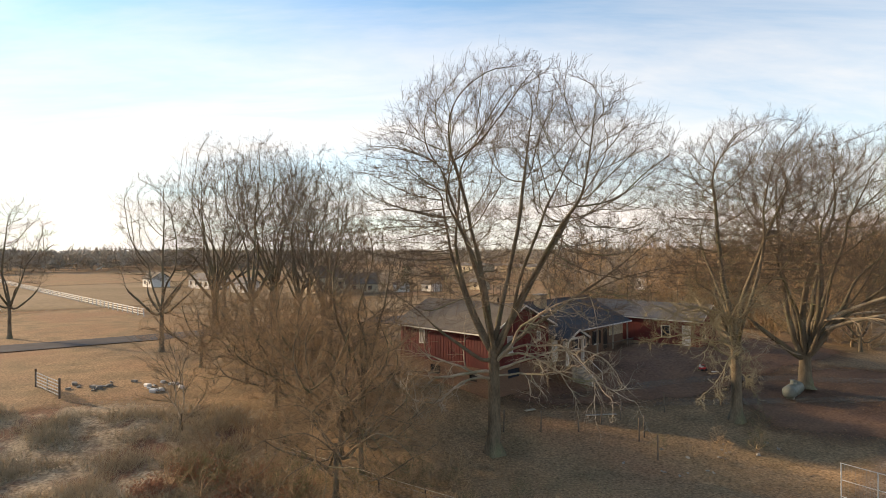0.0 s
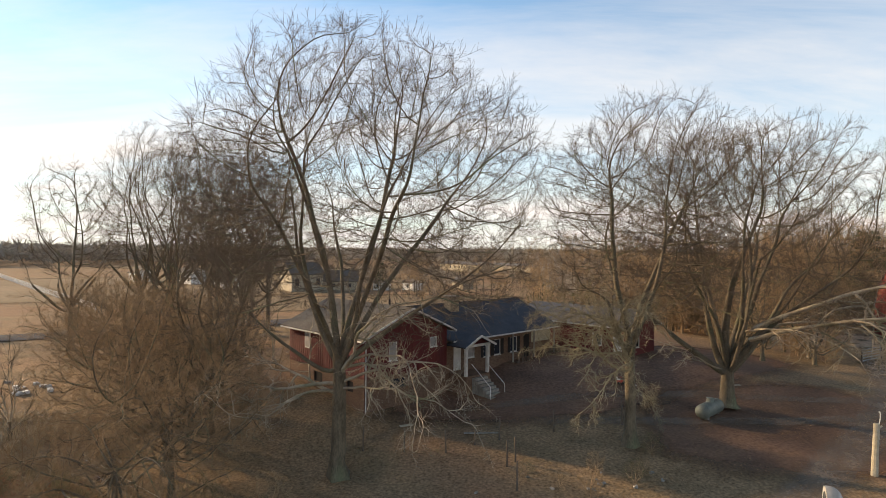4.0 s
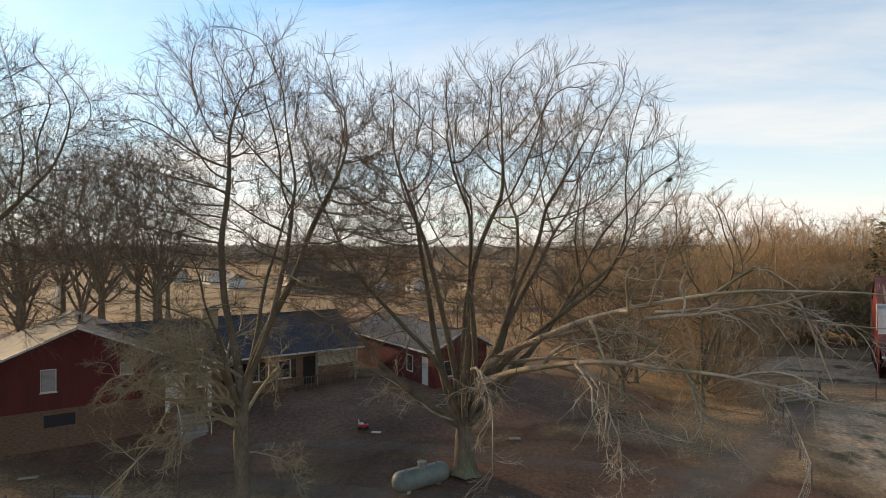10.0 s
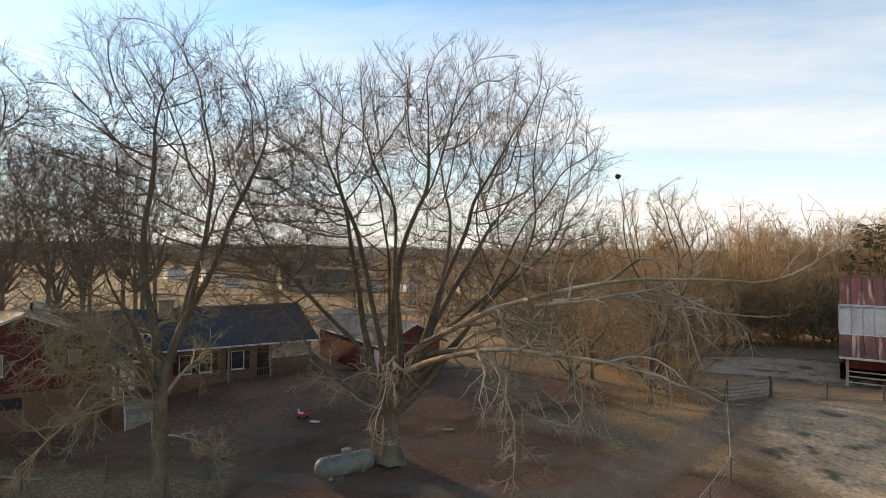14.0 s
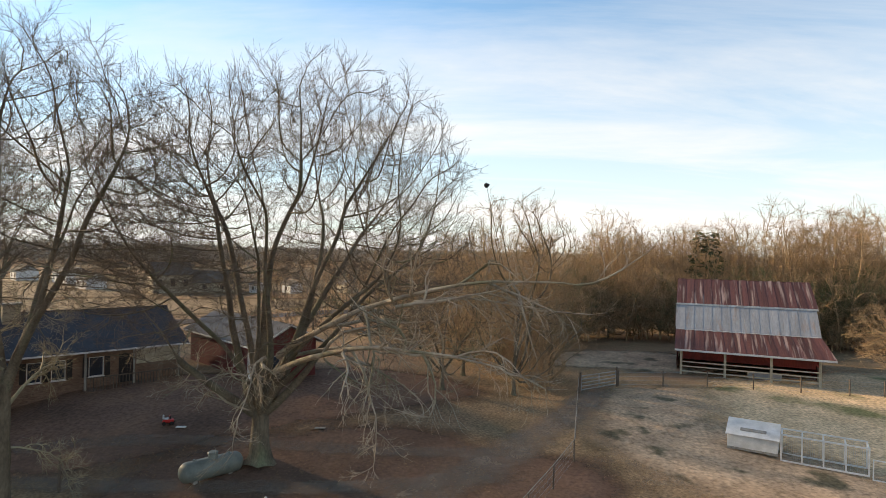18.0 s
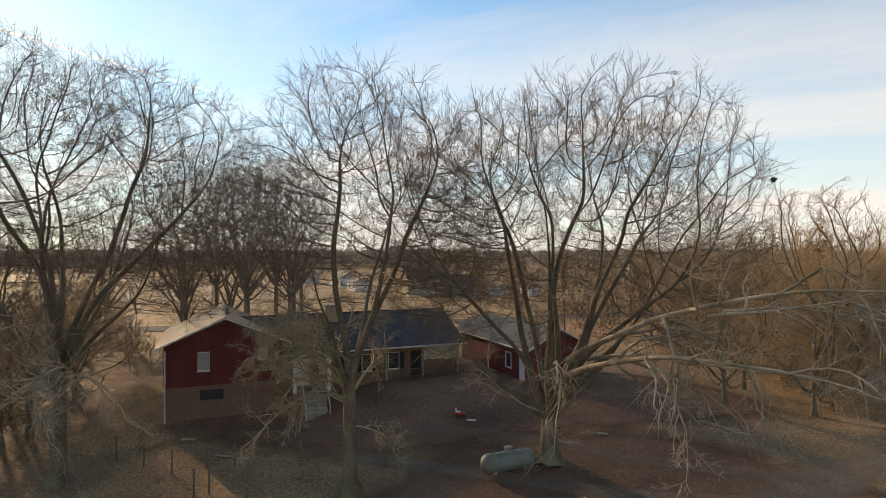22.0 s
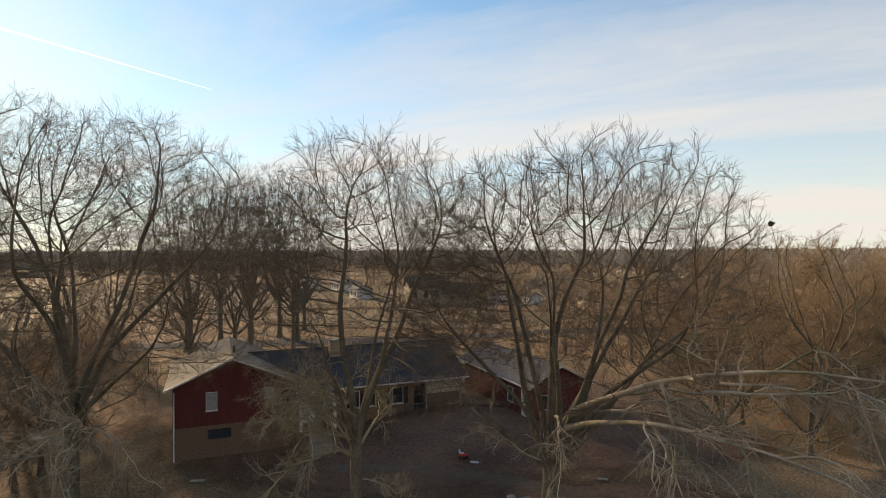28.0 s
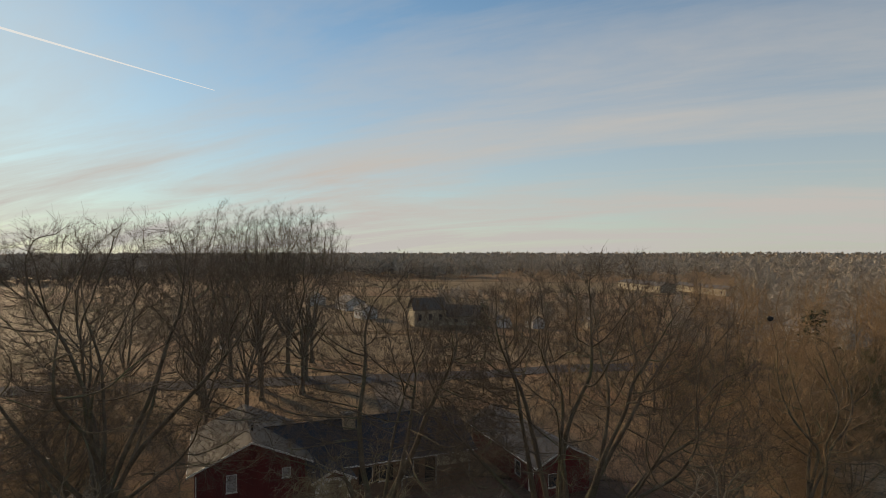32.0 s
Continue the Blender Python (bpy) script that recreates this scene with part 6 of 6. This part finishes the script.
# ---------------------------------------------------------------- woods
def woods():
    """A few bare trees and shrubs, each copied many times along the edges of the clearings."""
    kinds = []
    for s in range(5):
        hh = 12.0 + s * 0.8
        th = hh * 0.4
        kinds.append(grown_tree("woodland_tree", pose(0, -300 - 20 * s, 0), "slender bare woodland tree", fan(5, th * 0.6, th, 45, 82, hh * 0.6, 0.06, 0.2, 60 + s), th, 0.13, 60 + s, (0, 0, hh * 0.60, hh * 0.25, hh * 0.25, hh * 0.38),
                                points=260, step=0.6, kill=0.95, reach=5.0, twig_r=0.013, twigs=(3, 2), twig_l=1.0, group="woodland trees", twig_mat="brush", branch_mat="brush", jitter=0.06, lift=0.2, roots=False, limb_r=0.5))
    for s in range(4):
        kinds.append(grown_tree("shrub", pose(0, -400 - 20 * s, 0), "dense olive-brown shrub at the edge of the woods", fan(9, 0.1, 0.8, 30, 85, 4.6, 0.03, 0.05, 70 + s), 0.8, 0.05, 70 + s, (0, 0, 2.5, 2.6, 2.6, 2.5),
                                points=170, step=0.4, kill=0.6, reach=3.0, twig_r=0.011, twigs=(3, 2), jitter=0.06, twig_l=0.6, group="shrubs", twig_mat="privet" if s > 1 else "brush", branch_mat="brush", limb_mat="brush", bark="brush", category="shrub", roots=False, limb_r=0.5))
    rng = random.Random(5)
    spots = []

    def scatter(n, xa, ya, xb, yb, wide, tree_share, lo=0.8, hi=1.2):
        for i in range(n):
            u = (i + rng.random()) / n
            w = rng.uniform(0, wide)
            dx, dy = xb - xa, yb - ya
            L = math.hypot(dx, dy)
            spots.append((xa + dx * u - dy / L * w, ya + dy * u + dx / L * w, rng.random() < tree_share, rng.uniform(lo, hi)))

    scatter(150, 46, 82, 118, 63, 26, 0.85, 0.98, 1.2)
    scatter(105, 50, 78, 114, 60, 6, 0.0, 1.2, 2.0)
    scatter(50, 114, 62, 132, 10, 25, 0.7, 0.95, 1.2)
    scatter(48, 26, 64, 52, 80, 16, 0.6, 0.8, 1.0)
    scatter(65, 29, 62, 50, 78, 6, 0.0, 1.0, 1.9)
    scatter(18, 29, 60, 35, 47, 3, 0.2, 0.6, 1.1)
    scatter(60, 10, 112, 110, 84, 45, 0.85, 1.0, 1.25)
    scatter(26, -26, 122, 18, 96, 22, 0.5, 0.5, 0.9)
    scatter(12, 8, 68, 30, 76, 8, 0.4, 0.6, 1.0)
    scatter(36, -26, 17, -5, 8, 8, 0.0, 0.25, 0.55)
    scatter(12, -34, 42, -12, 34, 12, 0.2, 0.4, 0.8)
    scatter(8, 4, 19, 13, 23, 3, 0.0, 0.15, 0.35)
    used = set()
    for x, y, is_tree, sc in spots:
        k = rng.randrange(5) if is_tree else 5 + rng.randrange(4)
        m = pose(x, y, float(lie(x, y)), 0, 0, rng.uniform(0, 360)) @ Matrix.Diagonal((sc, sc, sc * rng.uniform(0.85, 1.15), 1))
        if k not in used:
            used.add(k)
            kinds[k].matrix_world = m
        else:
            c = copy_thing(kinds[k], pose(0, 0, 0))
            c.matrix_basis = m
    pines = []
    for s in range(2):
        p = thing("pine_tree", pose(0, -500 - 20 * s, 0), "dark green pine among bare trees", "tree", "pines")
        part("trunk", bar(bmesh.new(), (0, 0, -0.05), (0, 0, 9.5), 0.16, 7, 0.05), M["bark"], p)
        r2 = np.random.default_rng(80 + s)
        V, F, base = [], [], 0
        for q in range(420):
            z = r2.uniform(2.5, 10.5)
            w = 2.3 * (1 - (z - 2.0) / 10.5) ** 0.7 + 0.3
            a = r2.uniform(0, 6.28)
            rad = w * math.sqrt(r2.uniform(0.1, 1))
            c = np.array([rad * math.cos(a), rad * math.sin(a), z])
            v = c + r2.normal(0, 0.28, (4, 3)) * [1, 1, 0.5]
            V.append(v); F.append(np.array([[0, 1, 2, 3]]) + base); base += 4
        ob = new("crown", quad_mesh("crown", np.concatenate(V), np.concatenate(F), M["pine"], smooth=False))
        ob.parent = p
        pines.append(p)
    for n, (x, y, sc) in enumerate(((62.5, 84, 1.35), (95, 78, 1.1), (-21, 126, 0.8), (88, 72, 1.0), (40, 90, 1.2), (104, 70, 1.2), (72, 78, 0.6))):
        m = pose(x, y, float(lie(x, y)), 0, 0, n * 77) @ Matrix.Diagonal((sc, sc, sc, 1))
        if n < 2:
            pines[n].matrix_world = m
        else:
            copy_thing(pines[n % 2], pose(0, 0, 0)).matrix_basis = m


woods()


def far_woods():
    """Distant woods to the horizon: each tree a spray of thin upright blades, all in one mesh."""
    rng = np.random.default_rng(9)
    V = []

    def belt(n, r0, r1, a0, a1, h0, h1, blades=16, wide=0.25, grow=0.0011):
        a = np.radians(rng.uniform(a0, a1, n))
        r = np.sqrt(rng.uniform(r0 ** 2, r1 ** 2, n))
        c = np.stack([24 - np.sin(a) * r, 8 + np.cos(a) * r], -1)
        hh = rng.uniform(h0, h1, n)
        keep = np.ones(n, bool)
        c, hh, r = c[keep], hh[keep], r[keep]
        n = len(c)
        q = rng.normal(0, 1, (n, blades, 3))
        q /= np.linalg.norm(q, axis=2, keepdims=True)
        q *= rng.uniform(0.2, 1, (n, blades, 1)) ** 0.5
        size = hh[:, None]
        p = np.stack([c[:, :1] + q[..., 0] * size * 0.33, c[:, 1:] + q[..., 1] * size * 0.33, size * (0.56 + 0.42 * q[..., 2])], -1)
        d = q * [0.8, 0.8, 0.5] + rng.normal(0, 0.45, q.shape) + [0, 0, 0.4]
        d /= np.linalg.norm(d, axis=2, keepdims=True)
        d *= (size * 0.16 * rng.uniform(0.6, 1.4, (n, blades)))[..., None]
        w = (wide + r[:, None] * grow) * rng.uniform(0.6, 1.4, (n, blades))
        u = np.cross(d, rng.normal(0, 1, d.shape))
        u *= (w / (np.linalg.norm(u, axis=2) + 1e-9))[..., None]
        tri = np.stack([p - d - u, p - d + u, p + d + u * 0.3, p + d - u * 0.3], 2)
        V.append(tri.reshape(-1, 3))

    belt(2600, 400, 900, -70, 30, 9, 15, 40, 0.05, 0.0005)
    belt(2600, 430, 800, 22, 110, 11, 17, 44, 0.08, 0.0008)
    belt(4200, 900, 1900, -75, 115, 13, 19, 12, 0.2, 0.0011)
    fine = dict(blades=110, wide=0.02, grow=0.0003)
    belt(1100, 170, 400, -75, -3, 6, 11, **fine)
    belt(350, 100, 200, -60, 2, 4, 8, **fine)
    belt(60, 150, 250, 2, 26, 3, 6, **fine)
    V = np.concatenate(V)
    F = np.arange(len(V)).reshape(-1, 4)
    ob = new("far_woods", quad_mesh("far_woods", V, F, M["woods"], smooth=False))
    tagged(ob, "distant winter woods along the horizon, haze paled into their colour", "woods", "", "stuff")


far_woods()


# ---------------------------------------------------------------- far buildings
def far_house(x, y, turn, w, d, h, roof_h, label, wall="white", roof="roof_brown", n_win=3):
    f = thing("farmhouse", pose(x, y, 0, 0, 0, turn), label, "house")
    part("wall", boxed(0, w, 0, d, 0, h), M[wall], f)
    for s in (0, 1):
        q = [(-0.4, -0.4 if s == 0 else d + 0.4, h), (w + 0.4, -0.4 if s == 0 else d + 0.4, h), (w + 0.4, d / 2, h + roof_h), (-0.4, d / 2, h + roof_h)]
        part("roof", slab(bmesh.new(), q, 0.15), M[roof], f)
    for x0 in (0.02, w - 0.02):
        bm = bmesh.new()
        bm.faces.new([bm.verts.new(p) for p in ((x0, 0, h), (x0, d, h), (x0, d / 2, h + roof_h - 0.2))])
        bmesh.ops.solidify(bm, geom=bm.faces[:], thickness=0.05)
        part("gable", bm, M[wall], f)
    for i in range(n_win):
        xx = w * (i + 0.5) / n_win
        part("window", boxed(xx - 0.5, xx + 0.5, -0.05, 0.0, h * 0.35, h * 0.75), M["glass"], f)
    return f


far_house(-47, 140, 40, 9, 8, 4.5, 3.2, "cream gabled farmhouse across the road", "rail")
far_house(-44, 146, 12, 13, 8, 2.5, 3.0, "low wing of the farmhouse under a dark roof", "rail", "roof_brown", 3)
far_house(-27, 150, -42, 4, 3, 2.2, 0.9, "small white shed across the road", "white", "roof_grey", 1)
far_house(-19, 152, -48, 5, 3.5, 2.2, 1.2, "small white shed with a dark roof", "white", "roof_brown", 1)
far_house(-5, 155, -50, 5, 3.5, 2.4, 1.0, "small pale shed by the trees", "rail", "roof_grey", 1)
far_house(-20, 336, -54, 42, 9, 3.6, 1.6, "long low cream poultry house in the far fields", "rail", "roof_grey", 9)
far_house(9, 328, -54, 42, 9, 3.2, 1.4, "long low yellow poultry house in the far fields", "rail", "roof_grey", 7)
far_house(43, 155, -48, 15, 8, 3.4, 2.4, "white house among bare trees", "white", "roof_grey", 4)
far_house(-98, 174, -38, 13, 7, 3.0, 2.0, "white house beyond the field", "white", "roof_grey", 4)
far_house(-118, 182, -40, 8, 6, 3.0, 2.2, "small white house beyond the field", "white", "roof_brown", 2)
far_house(-75, 152, -36, 7, 5, 2.8, 1.6, "white outbuilding beyond the road", "white", "roof_grey", 2)


# ---------------------------------------------------------------- litter and tufts
def litter():
    rng = np.random.default_rng(21)

    def scatter(name, n, x0, x1, y0, y1, size, tall, mat, label, cat):
        c = np.stack([rng.uniform(x0, x1, n), rng.uniform(y0, y1, n)], -1)
        clump = np.array([noise.noise(Vector((p[0] * 0.25, p[1] * 0.25, 3.0))) for p in c])
        c = c[clump > rng.uniform(-0.35, 0.25, n)]
        n = len(c)
        s = size * rng.uniform(0.5, 1.5, n)[:, None, None]
        q = np.array([[-1, -1, 0], [1, -1, 0], [1, 1, 0], [-1, 1, 0]], float)[None] * s
        a, tilt = rng.uniform(0, 6.28, n), rng.uniform(-tall, tall, n)
        x, y = q[..., 0] * np.cos(a)[:, None] - q[..., 1] * np.sin(a)[:, None], q[..., 0] * np.sin(a)[:, None] + q[..., 1] * np.cos(a)[:, None]
        z = 0.03 + (q[..., 1] + s[..., 0]) * np.abs(np.sin(tilt))[:, None]
        z = z + lie(c[:, 0], c[:, 1])[:, None]
        V = np.stack([c[:, :1] + x, c[:, 1:] + y, z], -1).reshape(-1, 3)
        ob = new(name, quad_mesh(name, V, np.arange(len(V)).reshape(-1, 4), mat, smooth=False))
        tagged(ob, label, cat, "", "stuff")

    scatter("leaf_litter", 40000, -34, 34, 10, 34, 0.028, 0.6, M["leaf"], "brown fallen leaves strewn over the grass", "leaves")

    def blades(name, n, x0, x1, y0, y1, tall, label, mat="tuft", wide=0.012):
        c = np.stack([rng.uniform(x0, x1, n), rng.uniform(y0, y1, n)], -1)
        clump = np.array([noise.noise(Vector((p[0] * 0.3, p[1] * 0.3, 5.0))) for p in c])
        c = c[clump > rng.uniform(-0.2, 0.35, n)]
        n = len(c)
        a = rng.uniform(0, 6.28, n)
        hh = tall * rng.uniform(0.5, 1.4, n)
        lean = rng.normal(0, 0.6, (n, 2)) * hh[:, None]
        s = np.stack([np.cos(a), np.sin(a)], -1) * wide
        o = lie(c[:, 0], c[:, 1])[:, None]
        V = np.stack([np.concatenate([c - s, o], 1), np.concatenate([c + s, o], 1), np.concatenate([c + lean + s * 0.3, o + hh[:, None]], 1), np.concatenate([c + lean - s * 0.3, o + hh[:, None]], 1)], 1).reshape(-1, 3)
        ob = new(name, quad_mesh(name, V, np.arange(len(V)).reshape(-1, 4), M[mat], smooth=False))
        tagged(ob, label, "grass", "", "stuff")

    blades("grass_tufts", 40000, 36, 90, 20, 60, 0.07, "dry tan and green grass tufts in the pasture")
    blades("rough_grass", 40000, -44, 0, 8, 32, 0.10, "dry rough grass of the meadow")
    blades("tall_grass", 90000, -52, -18, 6, 28, 0.55, "tall pale dry grass standing in the meadow", "drygrass", 0.016)


litter()


def contrail():
    """A thin vapour trail far off in the sky, self-lit in place of sunlight on it."""
    m = bpy.data.materials.new("vapour")
    m.use_nodes = True
    n = m.node_tree.nodes
    n.clear()
    e, o, tr, mx = n.new("ShaderNodeEmission"), n.new("ShaderNodeOutputMaterial"), n.new("ShaderNodeBsdfTransparent"), n.new("ShaderNodeMixShader")
    e.inputs["Color"].default_value = (1.0, 0.97, 0.95, 1)
    e.inputs["Strength"].default_value = 1.0
    mx.inputs[0].default_value = 0.7
    m.node_tree.links.new(tr.outputs[0], mx.inputs[1])
    m.node_tree.links.new(e.outputs[0], mx.inputs[2])
    m.node_tree.links.new(mx.outputs[0], o.inputs["Surface"])
    bm = bmesh.new()
    a, b = Vector((-3700, 1200, 1300)), Vector((-2800, 2648, 1033))
    d = (b - a).normalized()
    s = d.cross(Vector((-0.7, 0.6, 0.4))).normalized()
    vs = [bm.verts.new(p) for p in (a + s * 9, a - s * 9, b - s * 2, b + s * 2)]
    bm.faces.new(vs)
    ob = tagged(new("contrail", mesh_of(bm, "contrail", m)), "thin white vapour trail across the sky", "contrail", "", "structure")
    ob.visible_shadow = False


contrail()
